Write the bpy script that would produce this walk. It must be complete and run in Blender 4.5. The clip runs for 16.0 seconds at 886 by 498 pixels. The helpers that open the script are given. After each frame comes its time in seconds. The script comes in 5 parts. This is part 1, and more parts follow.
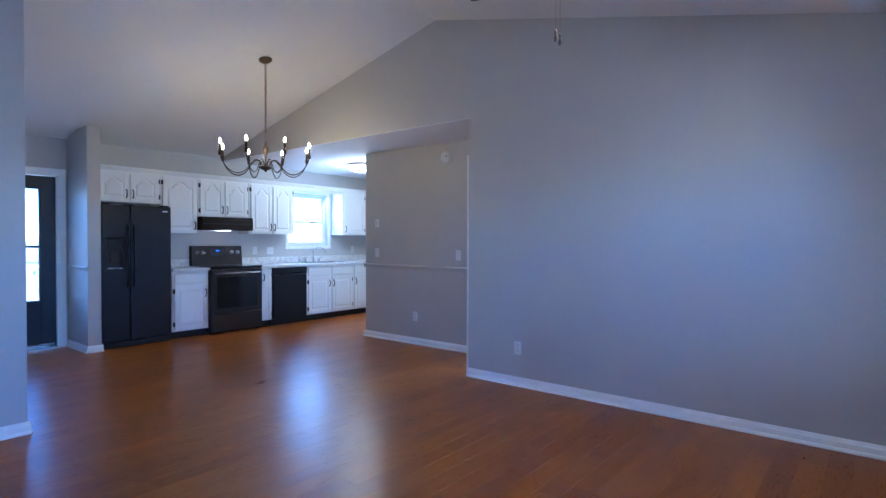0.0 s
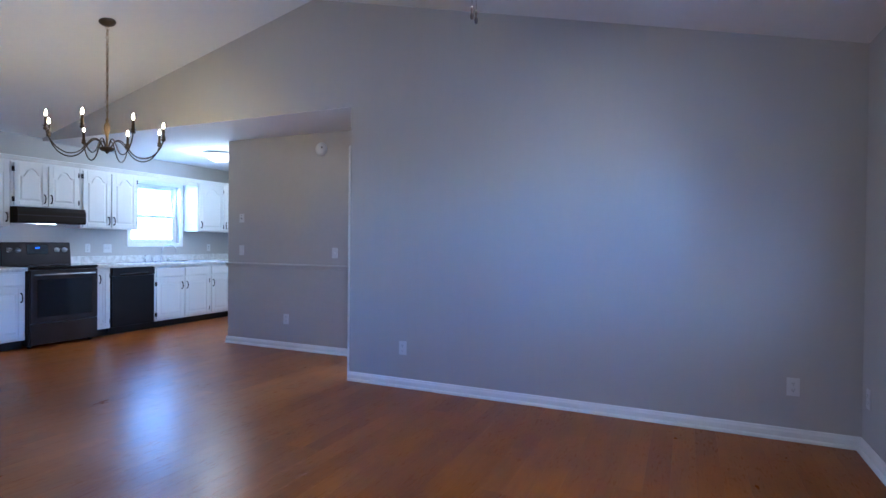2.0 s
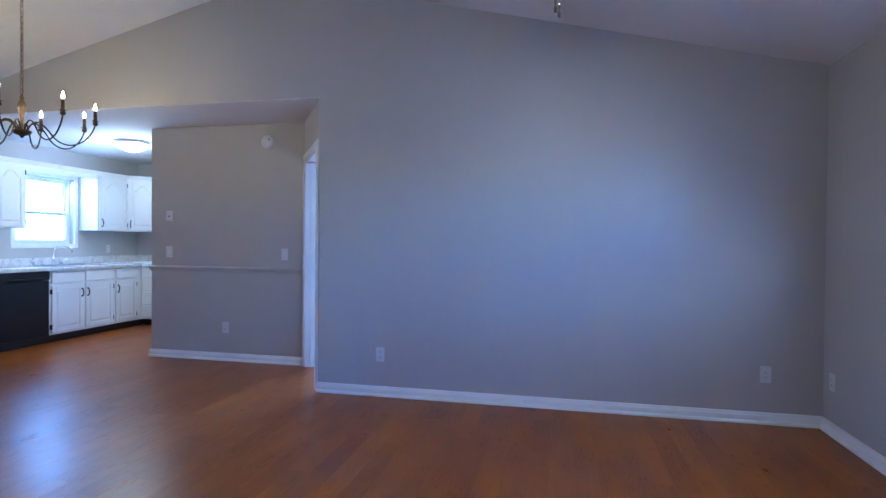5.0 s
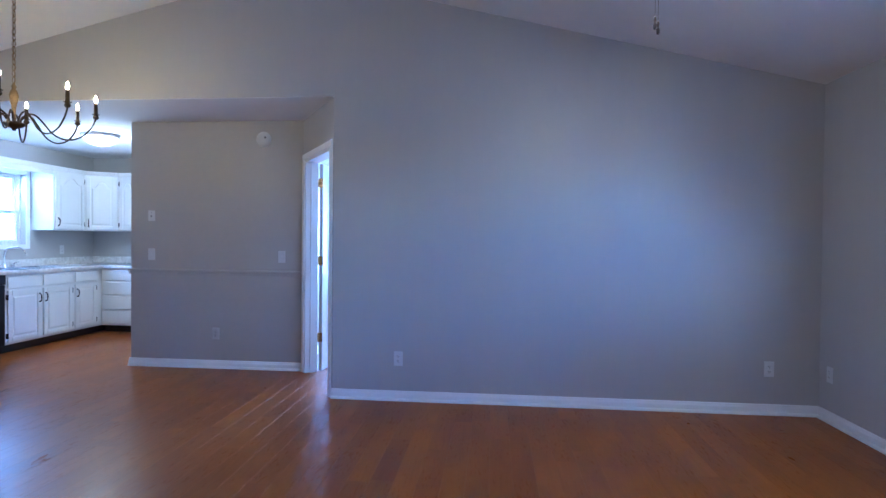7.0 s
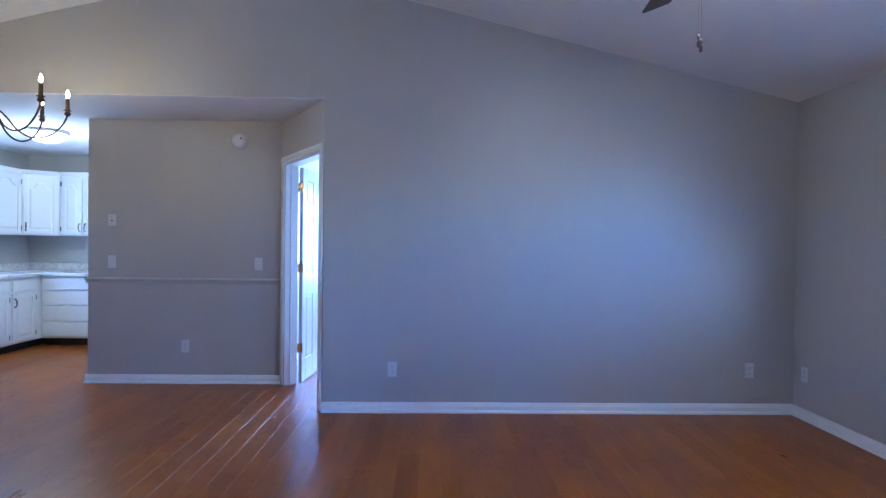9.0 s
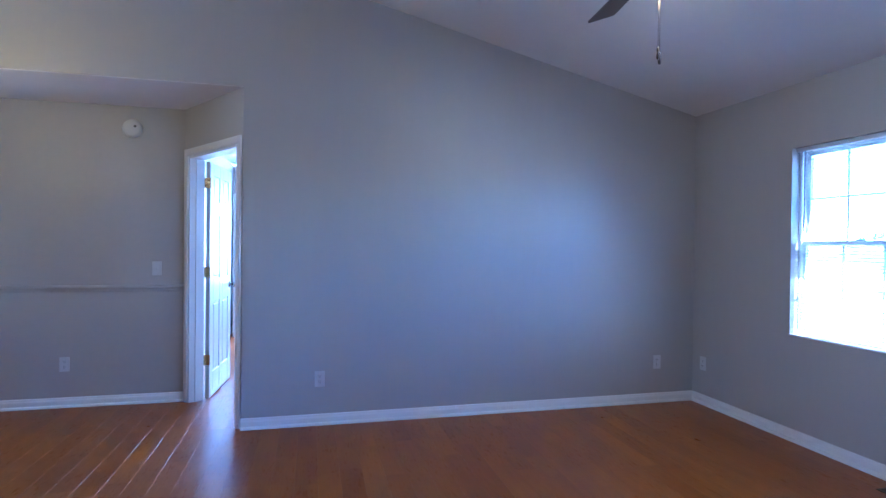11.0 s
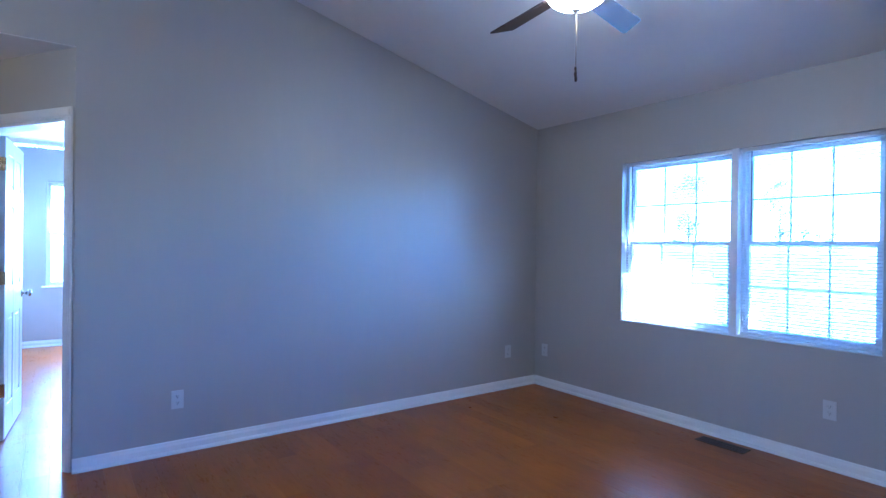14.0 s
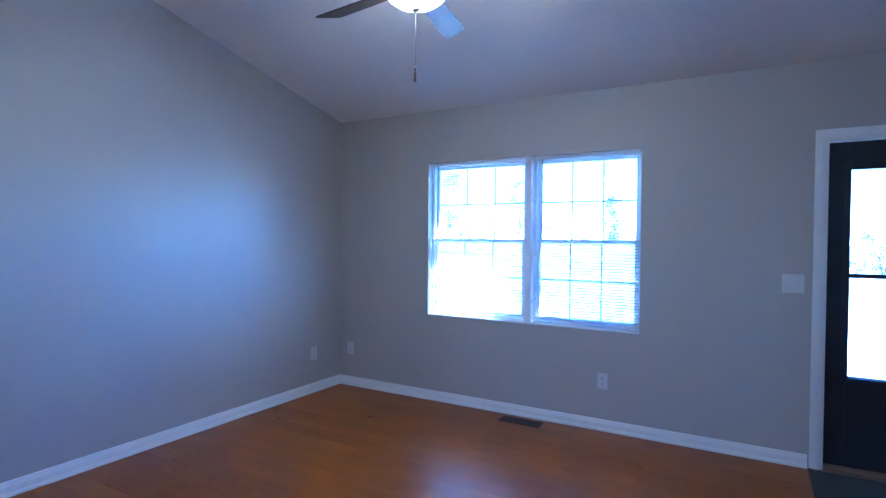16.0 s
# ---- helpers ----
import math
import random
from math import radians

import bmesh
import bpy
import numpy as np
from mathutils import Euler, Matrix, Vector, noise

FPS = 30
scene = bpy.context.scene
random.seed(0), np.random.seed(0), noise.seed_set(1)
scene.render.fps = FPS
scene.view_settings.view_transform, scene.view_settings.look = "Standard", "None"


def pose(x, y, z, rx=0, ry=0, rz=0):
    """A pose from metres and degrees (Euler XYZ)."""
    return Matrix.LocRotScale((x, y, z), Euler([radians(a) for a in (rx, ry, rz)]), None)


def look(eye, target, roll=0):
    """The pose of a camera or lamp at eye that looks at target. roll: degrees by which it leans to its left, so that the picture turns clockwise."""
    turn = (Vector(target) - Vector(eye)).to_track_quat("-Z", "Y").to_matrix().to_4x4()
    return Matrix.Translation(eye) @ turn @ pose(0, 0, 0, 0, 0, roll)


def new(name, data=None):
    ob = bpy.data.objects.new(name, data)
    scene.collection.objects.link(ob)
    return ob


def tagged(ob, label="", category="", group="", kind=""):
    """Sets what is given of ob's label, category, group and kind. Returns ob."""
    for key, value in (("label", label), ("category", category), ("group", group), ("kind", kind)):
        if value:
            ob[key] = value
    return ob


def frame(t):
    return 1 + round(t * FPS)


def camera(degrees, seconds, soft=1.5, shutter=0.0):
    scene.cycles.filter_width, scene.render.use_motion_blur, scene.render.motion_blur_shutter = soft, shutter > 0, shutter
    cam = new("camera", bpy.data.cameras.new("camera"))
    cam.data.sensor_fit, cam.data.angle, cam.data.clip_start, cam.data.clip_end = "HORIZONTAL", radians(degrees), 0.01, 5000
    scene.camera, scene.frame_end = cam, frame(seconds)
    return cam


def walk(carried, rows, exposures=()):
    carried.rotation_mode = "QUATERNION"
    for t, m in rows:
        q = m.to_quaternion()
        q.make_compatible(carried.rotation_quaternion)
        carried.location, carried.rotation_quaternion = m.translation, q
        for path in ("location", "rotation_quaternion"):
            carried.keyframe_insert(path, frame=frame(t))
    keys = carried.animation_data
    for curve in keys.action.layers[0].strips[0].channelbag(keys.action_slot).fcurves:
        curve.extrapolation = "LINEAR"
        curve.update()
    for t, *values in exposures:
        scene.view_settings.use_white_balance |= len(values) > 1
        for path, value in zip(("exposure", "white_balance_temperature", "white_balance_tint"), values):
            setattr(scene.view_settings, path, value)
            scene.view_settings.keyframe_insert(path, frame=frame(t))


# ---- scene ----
cam = camera(78.9, 16.0)
PATH = [
    (0, (-0.03, 0.045, 1.296), (-1.291, 1.597, 1.262), 0.2),
    (0.5, (-0.099, 0.067, 1.271), (-1.264, 1.692, 1.241), 0.3),
    (1, (-0.153, 0.075, 1.255), (-1.221, 1.766, 1.227), 0.4),
    (1.5, (-0.238, 0.107, 1.243), (-1.181, 1.871, 1.218), 0.5),
    (2, (-0.322, 0.116, 1.246), (-1.145, 1.938, 1.221), 0.6),
    (2.5, (-0.397, 0.11, 1.254), (-1.169, 1.955, 1.227), 0.5),
    (3, (-0.51, 0.08, 1.253), (-1.238, 1.943, 1.228), 0.5),
    (3.5, (-0.647, 0.031, 1.264), (-1.298, 1.922, 1.238), 0.5),
    (4, (-0.767, 0.017, 1.262), (-1.324, 1.938, 1.235), 0.5),
    (4.5, (-0.927, 0.024, 1.254), (-1.413, 1.964, 1.228), 0.5),
    (7, (-1.772, -0.097, 1.288), (-1.957, 1.894, 1.258), 0.6),
    (7.5, (-1.909, -0.093, 1.315), (-2.034, 1.903, 1.285), 0.7),
    (8, (-2.023, -0.095, 1.33), (-2.111, 1.903, 1.304), 0.7),
    (10.5, (-2.502, 0.077, 1.317), (-2.136, 2.043, 1.306), 0.6),
    (11, (-2.585, 0.104, 1.339), (-2.111, 2.047, 1.322), 0.6),
    (11.5, (-2.697, 0.129, 1.341), (-2.121, 2.044, 1.328), 0.6),
    (12, (-2.831, 0.152, 1.346), (-2.124, 2.022, 1.327), 0.7),
    (12.5, (-2.925, 0.188, 1.332), (-2.106, 2.012, 1.315), 0.7),
    (13, (-3.012, 0.273, 1.334), (-2.073, 2.039, 1.321), 0.7),
    (13.5, (-3.085, 0.359, 1.348), (-2.013, 2.047, 1.331), 0.7),
    (14, (-3.164, 0.427, 1.331), (-1.991, 2.047, 1.32), 0.7),
    (14.5, (-3.269, 0.483, 1.339), (-1.967, 2.001, 1.327), 0.7),
    (15, (-3.314, 0.535, 1.335), (-1.845, 1.892, 1.318), 0.8),
    (15.5, (-3.306, 0.636, 1.356), (-1.696, 1.823, 1.33), 0.6),
    (16, (-3.297, 0.76, 1.387), (-1.563, 1.756, 1.349), 0.5),
]
walk(cam, [(t, look(eye, target, roll)) for t, eye, target, roll in PATH],
     exposures=[(0.0, 4.62, 3960, 14), (7.0, 4.64, 3880, 14), (12.5, 4.68, 3770, 12), (16.0, 4.72, 3650, 10)])

# ---- light ----
world = bpy.data.worlds.new("sky")
scene.world = world
world.use_nodes = True
wn = world.node_tree.nodes
sky = wn.new("ShaderNodeTexSky")
sky.sky_type = "NISHITA"
sky.sun_disc = False
sky.dust_density = 0.0
sky.ozone_density = 5.0
sky.air_density = 0.8
sky.sun_elevation = radians(42)
sky.sun_rotation = radians(160)
wn["Background"].inputs["Strength"].default_value = 0.115
world.node_tree.links.new(sky.outputs["Color"], wn["Background"].inputs["Color"])

sun_data = bpy.data.lights.new("sun", "SUN")
sun_data.energy = 3.6
sun_data.angle = radians(0.5)
sun_data.color = (1.0, 0.97, 0.94)
sun = new("sun", sun_data)
# from the south-south-east; past the eave it reaches the foot of one blind
sun.matrix_basis = look((6.84, -18.8, 18.0), (0, 0, 0))


def lamp(name, place, watts, colour, radius):
    data = bpy.data.lights.new(name, "POINT")
    data.energy, data.color, data.shadow_soft_size = watts, colour, radius
    ob = new(name, data)
    ob.location = place
    return ob


def window_light(name, place, aim, width, height, watts, colour):
    """The sky's light in a window's opening."""
    data = bpy.data.lights.new(name, "AREA")
    data.shape, data.size, data.size_y = "RECTANGLE", width, height
    data.energy, data.color = watts, colour
    ob = new(name, data)
    ob.matrix_basis = look(place, aim)
    return ob


DAY = (0.56, 0.73, 1.0)

# ---- materials ----
def material(name, colour, rough=0.5, metal=0.0, vary=0.06, scale=6.0, bump=0.0, bump_scale=60.0, stretch=(1, 1, 1), emit=0.0, emit_colour=None, coat=0.0, spec=0.5, rough_vary=0.08):
    """A surface with two scales of variation in colour and gloss, and a fine relief."""
    m = bpy.data.materials.new(name)
    m.use_nodes = True
    nt = m.node_tree
    n, l = nt.nodes, nt.links
    bs = n["Principled BSDF"]
    bs.inputs["Metallic"].default_value = metal
    bs.inputs["Specular IOR Level"].default_value = spec
    bs.inputs["Coat Weight"].default_value = coat
    geo = n.new("ShaderNodeNewGeometry")
    mp = n.new("ShaderNodeMapping")
    mp.inputs["Scale"].default_value = stretch
    l.new(geo.outputs["Position"], mp.inputs["Vector"])
    big = n.new("ShaderNodeTexNoise")
    big.inputs["Scale"].default_value = scale * 0.25
    big.inputs["Detail"].default_value = 3
    fine = n.new("ShaderNodeTexNoise")
    fine.inputs["Scale"].default_value = scale * 4
    fine.inputs["Detail"].default_value = 4
    for t in (big, fine):
        l.new(mp.outputs["Vector"], t.inputs["Vector"])
    mix = n.new("ShaderNodeMath")
    mix.operation = "MULTIPLY_ADD"
    l.new(fine.outputs["Fac"], mix.inputs[0])
    mix.inputs[1].default_value = 0.4
    l.new(big.outputs["Fac"], mix.inputs[2])
    ramp = n.new("ShaderNodeValToRGB")
    ramp.color_ramp.elements[0].position = 0.4
    ramp.color_ramp.elements[1].position = 1.0
    ramp.color_ramp.elements[0].color = (*[c * (1 - vary) for c in colour], 1)
    ramp.color_ramp.elements[1].color = (*[min(1, c * (1 + vary)) for c in colour], 1)
    l.new(mix.outputs[0], ramp.inputs["Fac"])
    l.new(ramp.outputs["Color"], bs.inputs["Base Color"])
    rr = n.new("ShaderNodeMapRange")
    rr.inputs["From Min"].default_value, rr.inputs["From Max"].default_value = 0.4, 1.0
    rr.inputs["To Min"].default_value = max(0.02, rough - rough_vary)
    rr.inputs["To Max"].default_value = min(1, rough + rough_vary)
    l.new(mix.outputs[0], rr.inputs["Value"])
    l.new(rr.outputs["Result"], bs.inputs["Roughness"])
    if bump:
        bt = n.new("ShaderNodeTexNoise")
        bt.inputs["Scale"].default_value = bump_scale
        bt.inputs["Detail"].default_value = 3
        l.new(mp.outputs["Vector"], bt.inputs["Vector"])
        bp = n.new("ShaderNodeBump")
        bp.inputs["Strength"].default_value = bump
        bp.inputs["Distance"].default_value = 0.004
        l.new(bt.outputs["Fac"], bp.inputs["Height"])
        l.new(bp.outputs["Normal"], bs.inputs["Normal"])
    if emit:
        bs.inputs["Emission Color"].default_value = (*(emit_colour or colour), 1)
        bs.inputs["Emission Strength"].default_value = emit
    return m


def glass_material(name, tint=(1, 1, 1)):
    """A thin pane: clear, with a faint reflection."""
    m = bpy.data.materials.new(name)
    m.use_nodes = True
    n, l = m.node_tree.nodes, m.node_tree.links
    n.remove(n["Principled BSDF"])
    tr = n.new("ShaderNodeBsdfTransparent")
    tr.inputs["Color"].default_value = (*tint, 1)
    gl = n.new("ShaderNodeBsdfGlossy")
    gl.inputs["Roughness"].default_value = 0.02
    fr = n.new("ShaderNodeFresnel")
    fr.inputs["IOR"].default_value = 1.25
    mx = n.new("ShaderNodeMixShader")
    l.new(fr.outputs["Fac"], mx.inputs["Fac"])
    l.new(tr.outputs["BSDF"], mx.inputs[1])
    l.new(gl.outputs["BSDF"], mx.inputs[2])
    l.new(mx.outputs["Shader"], n["Material Output"].inputs["Surface"])
    return m


def wood_floor_material():
    """Hand-scraped boards: a tone for each board, grain along y, scrape marks and a satin finish."""
    m = bpy.data.materials.new("scraped_boards")
    m.use_nodes = True
    n, l = m.node_tree.nodes, m.node_tree.links
    bs = n["Principled BSDF"]
    bs.inputs["Specular IOR Level"].default_value = 0.29
    info = n.new("ShaderNodeObjectInfo")
    geo = n.new("ShaderNodeNewGeometry")
    add = n.new("ShaderNodeMath")
    add.operation = "ADD"
    l.new(info.outputs["Random"], add.inputs[0])
    l.new(geo.outputs["Random Per Island"], add.inputs[1])
    fr = n.new("ShaderNodeMath")
    fr.operation = "FRACT"
    l.new(add.outputs[0], fr.inputs[0])
    tone = n.new("ShaderNodeValToRGB")
    cr = tone.color_ramp
    cr.elements[0].color = (0.280, 0.082, 0.005, 1)
    cr.elements[1].color = (0.350, 0.116, 0.009, 1)
    e = cr.elements.new(0.5)
    e.color = (0.315, 0.099, 0.006, 1)
    l.new(fr.outputs[0], tone.inputs["Fac"])
    shift = n.new("ShaderNodeCombineXYZ")
    l.new(fr.outputs[0], shift.inputs["Z"])
    vadd = n.new("ShaderNodeVectorMath")
    vadd.operation = "MULTIPLY_ADD"
    l.new(shift.outputs[0], vadd.inputs[0])
    vadd.inputs[1].default_value = (0, 0, 40)
    l.new(geo.outputs["Position"], vadd.inputs[2])

    def streaks(scale, along, detail):
        mp = n.new("ShaderNodeMapping")
        mp.inputs["Scale"].default_value = (1, along, 1)
        l.new(vadd.outputs[0], mp.inputs["Vector"])
        t = n.new("ShaderNodeTexNoise")
        t.inputs["Scale"].default_value = scale
        t.inputs["Detail"].default_value = detail
        t.inputs["Distortion"].default_value = 0.4
        l.new(mp.outputs["Vector"], t.inputs["Vector"])
        return t
    grain = streaks(60, 0.05, 4)
    blotch = streaks(5, 0.4, 4)
    scrape = streaks(26, 0.30, 3)
    g1 = n.new("ShaderNodeMixRGB")
    g1.blend_type = "MULTIPLY"
    g1.inputs["Fac"].default_value = 0.28
    l.new(tone.outputs["Color"], g1.inputs["Color1"])
    gr = n.new("ShaderNodeValToRGB")
    gr.color_ramp.elements[0].position, gr.color_ramp.elements[1].position = 0.3, 0.6
    gr.color_ramp.elements[0].color = (0.66, 0.60, 0.56, 1)
    l.new(grain.outputs["Fac"], gr.inputs["Fac"])
    l.new(gr.outputs["Color"], g1.inputs["Color2"])
    g2 = n.new("ShaderNodeMixRGB")
    g2.blend_type = "MULTIPLY"
    g2.inputs["Fac"].default_value = 0.8
    br = n.new("ShaderNodeValToRGB")
    br.color_ramp.elements[0].position, br.color_ramp.elements[1].position = 0.3, 0.7
    br.color_ramp.elements[0].color = (0.66, 0.60, 0.58, 1)
    l.new(blotch.outputs["Fac"], br.inputs["Fac"])
    l.new(g1.outputs["Color"], g2.inputs["Color1"])
    l.new(br.outputs["Color"], g2.inputs["Color2"])
    # thin dark grooves left by the scraper
    marks = streaks(75, 0.20, 3)
    patch = streaks(4, 0.5, 2)
    where = n.new("ShaderNodeMath")
    where.operation = "MULTIPLY_ADD"
    l.new(patch.outputs["Fac"], where.inputs[0])
    where.inputs[1].default_value = 0.35
    l.new(marks.outputs["Fac"], where.inputs[2])
    groove = n.new("ShaderNodeMapRange")
    groove.inputs["From Min"].default_value, groove.inputs["From Max"].default_value = 0.77, 0.87
    l.new(where.outputs[0], groove.inputs["Value"])
    g3 = n.new("ShaderNodeMixRGB")
    g3.blend_type = "MULTIPLY"
    g3.inputs["Color2"].default_value = (0.93, 0.91, 0.90, 1)
    l.new(groove.outputs["Result"], g3.inputs["Fac"])
    l.new(g2.outputs["Color"], g3.inputs["Color1"])
    l.new(g3.outputs["Color"], bs.inputs["Base Color"])
    rr = n.new("ShaderNodeMapRange")
    rr.inputs["To Min"].default_value, rr.inputs["To Max"].default_value = 0.25, 0.34
    l.new(blotch.outputs["Fac"], rr.inputs["Value"])
    rg = n.new("ShaderNodeMath")
    rg.operation = "MULTIPLY_ADD"
    l.new(groove.outputs["Result"], rg.inputs[0])
    rg.inputs[1].default_value = 0.18
    l.new(rr.outputs["Result"], rg.inputs[2])
    l.new(rg.outputs[0], bs.inputs["Roughness"])
    relief = n.new("ShaderNodeMath")
    relief.operation = "MULTIPLY_ADD"
    l.new(groove.outputs["Result"], relief.inputs[0])
    relief.inputs[1].default_value = -0.35
    l.new(scrape.outputs["Fac"], relief.inputs[2])
    b1 = n.new("ShaderNodeBump")
    b1.inputs["Strength"].default_value = 0.32
    b1.inputs["Distance"].default_value = 0.003
    l.new(relief.outputs[0], b1.inputs["Height"])
    b2 = n.new("ShaderNodeBump")
    b2.inputs["Strength"].default_value = 0.04
    b2.inputs["Distance"].default_value = 0.002
    l.new(grain.outputs["Fac"], b2.inputs["Height"])
    l.new(b1.outputs["Normal"], b2.inputs["Normal"])
    l.new(b2.outputs["Normal"], bs.inputs["Normal"])
    return m


def laminate_material():
    m = material("marbled_laminate", (0.62, 0.60, 0.58), rough=0.25)
    n, l = m.node_tree.nodes, m.node_tree.links
    geo = n.new("ShaderNodeNewGeometry")
    t = n.new("ShaderNodeTexNoise")
    t.inputs["Scale"].default_value = 9
    t.inputs["Detail"].default_value = 8
    t.inputs["Distortion"].default_value = 2.5
    l.new(geo.outputs["Position"], t.inputs["Vector"])
    r = n.new("ShaderNodeValToRGB")
    r.color_ramp.elements[0].position, r.color_ramp.elements[1].position = 0.36, 0.62
    r.color_ramp.elements[0].color = (0.60, 0.58, 0.56, 1)
    r.color_ramp.elements[1].color = (0.78, 0.77, 0.75, 1)
    l.new(t.outputs["Fac"], r.inputs["Fac"])
    l.new(r.outputs["Color"], n["Principled BSDF"].inputs["Base Color"])
    return m


M_WALL = material("greige_wall_paint", (0.475, 0.455, 0.43), rough=0.44, spec=0.5, vary=0.035, scale=3, stretch=(1.6, 1.6, 0.14), bump=0.08, bump_scale=160, rough_vary=0.07)
# dining wall: mottled colour stands in for the chandelier's faint cast shadows
M_WALL_SHADOWED = material("shadow_mottled_wall_paint", (0.465, 0.44, 0.41), rough=0.42, vary=0.05, scale=5, bump=0.10, bump_scale=160, rough_vary=0.08)
M_CEIL = material("ceiling_paint", (0.80, 0.785, 0.76), rough=0.85, vary=0.03, scale=4, bump=0.15, bump_scale=110)
M_TRIM = material("white_trim_paint", (0.84, 0.84, 0.83), rough=0.35, vary=0.03, scale=10, bump=0.03)
M_CAB = material("white_cabinet_paint", (0.78, 0.78, 0.77), rough=0.38, vary=0.03, scale=8, bump=0.04, bump_scale=90)
M_DOOR = material("white_door_paint", (0.76, 0.76, 0.76), rough=0.4, vary=0.02, scale=10, bump=0.04, bump_scale=120)
M_FLOOR = wood_floor_material()
M_SUB = material("subfloor", (0.05, 0.02, 0.01), rough=0.8)
M_BLACK = material("black_appliance_enamel", (0.006, 0.006, 0.008), spec=0.4, rough=0.30, vary=0.08, scale=12, bump=0.04, bump_scale=320, rough_vary=0.015)
M_GLOSS = material("black_glass", (0.006, 0.006, 0.008), rough=0.08, vary=0.1)
M_STEEL = material("stainless_steel", (0.52, 0.52, 0.53), rough=0.28, metal=1.0, vary=0.08, scale=20, stretch=(1, 1, 12))
M_DARKSTEEL = material("dark_stainless", (0.032, 0.024, 0.021), rough=0.30, metal=0.4, vary=0.1, scale=15, rough_vary=0.02)
M_CHROME = material("chrome", (0.75, 0.75, 0.76), rough=0.10, metal=1.0)
M_BRASS = material("polished_brass", (0.66, 0.50, 0.24), rough=0.22, metal=1.0, vary=0.12)
M_BRONZE = material("antique_bronze", (0.085, 0.058, 0.030), rough=0.42, metal=0.75, vary=0.3, scale=25)
M_ABRASS = material("aged_brass", (0.22, 0.15, 0.065), rough=0.38, metal=0.9, vary=0.25, scale=25)
M_IRON = material("oil_rubbed_iron", (0.018, 0.015, 0.013), rough=0.45, metal=0.6, vary=0.2)
M_PLASTIC = material("white_plastic", (0.68, 0.68, 0.67), rough=0.35, vary=0.02)
M_SLOT = material("dark_slot", (0.03, 0.03, 0.03), rough=0.6)
M_TOE = material("black_toe_kick", (0.012, 0.011, 0.010), rough=0.6)
M_LAM = laminate_material()
M_NAVY = material("near_black_door_paint", (0.014, 0.016, 0.024), rough=0.4, vary=0.15, scale=8, bump=0.04)
M_GLASS = glass_material("window_glass")
M_GLASS_LOWE = glass_material("coated_screened_glass", (0.6, 0.6, 0.6))
M_SCREEN = glass_material("glass_behind_insect_screen", (0.54, 0.58, 0.60))
nt = M_SCREEN.node_tree
veil = nt.nodes.new("ShaderNodeBsdfTranslucent")
veil.inputs["Color"].default_value = (0.25, 0.25, 0.25, 1)
both = nt.nodes.new("ShaderNodeAddShader")
nt.links.new(nt.nodes["Mix Shader"].outputs["Shader"], both.inputs[0])
nt.links.new(veil.outputs["BSDF"], both.inputs[1])
nt.links.new(both.outputs["Shader"], nt.nodes["Material Output"].inputs["Surface"])
M_VINYL = material("white_vinyl", (0.80, 0.80, 0.80), rough=0.3, vary=0.02)
M_SLAT = material("white_blind_slat", (0.80, 0.80, 0.79), rough=0.45, vary=0.02)
nt = M_SLAT.node_tree
thin = nt.nodes.new("ShaderNodeBsdfTranslucent")
thin.inputs["Color"].default_value = (0.78, 0.78, 0.77, 1)
blend = nt.nodes.new("ShaderNodeMixShader")
blend.inputs["Fac"].default_value = 0.4
nt.links.new(nt.nodes["Principled BSDF"].outputs["BSDF"], blend.inputs[1])
nt.links.new(thin.outputs["BSDF"], blend.inputs[2])
nt.links.new(blend.outputs["Shader"], nt.nodes["Material Output"].inputs["Surface"])
M_BLADE = material("dark_walnut_blade", (0.055, 0.032, 0.020), coat=0.6, rough=0.34, vary=0.15, scale=12, stretch=(3, 1, 1), bump=0.01, rough_vary=0.02)
M_MAT = material("dark_grey_doormat", (0.055, 0.058, 0.065), rough=0.95, vary=0.25, scale=30, bump=0.6, bump_scale=300)
M_THRESH = material("worn_oak_threshold", (0.20, 0.11, 0.055), rough=0.45, vary=0.2, scale=12)
M_VENT = material("brown_metal_grille", (0.045, 0.028, 0.018), rough=0.4, metal=0.5)
M_BULB = material("lit_candle_bulb", (1.0, 0.85, 0.62), rough=0.3, emit=20.0, emit_colour=(1.0, 0.63, 0.20))
M_BOWL = material("lit_frosted_glass", (0.9, 0.9, 0.88), rough=0.4, emit=2.9, emit_colour=(1.0, 0.74, 0.44))
M_DOME = material("lit_opal_dome", (0.9, 0.9, 0.88), rough=0.4, emit=0.2, emit_colour=(1.0, 0.86, 0.58))
M_HOODLAMP = material("lit_hood_lens", (0.9, 0.85, 0.7), rough=0.4, emit=0.35, emit_colour=(1.0, 0.86, 0.62))
M_LED = material("blue_clock_display", (0.02, 0.03, 0.2), rough=0.3, emit=0.08, emit_colour=(0.1, 0.25, 1.0))
M_GRASS = material("dry_lawn", (0.24, 0.22, 0.13), rough=0.9, vary=0.35, scale=2, bump=0.5, bump_scale=20)
M_CONC = material("concrete", (0.50, 0.49, 0.47), rough=0.85, vary=0.12, scale=4, bump=0.3, bump_scale=40)
M_DECK = material("weathered_deck", (0.34, 0.30, 0.26), rough=0.8, vary=0.2, scale=6, bump=0.2)
M_RAIL = material("white_porch_rail", (0.72, 0.72, 0.70), rough=0.45, vary=0.05)
M_BARK = material("bark", (0.11, 0.085, 0.06), rough=0.9, vary=0.3, scale=9, bump=0.6, bump_scale=30)
M_LEAF = material("leaves", (0.10, 0.125, 0.075), rough=0.6, vary=0.4, scale=3)

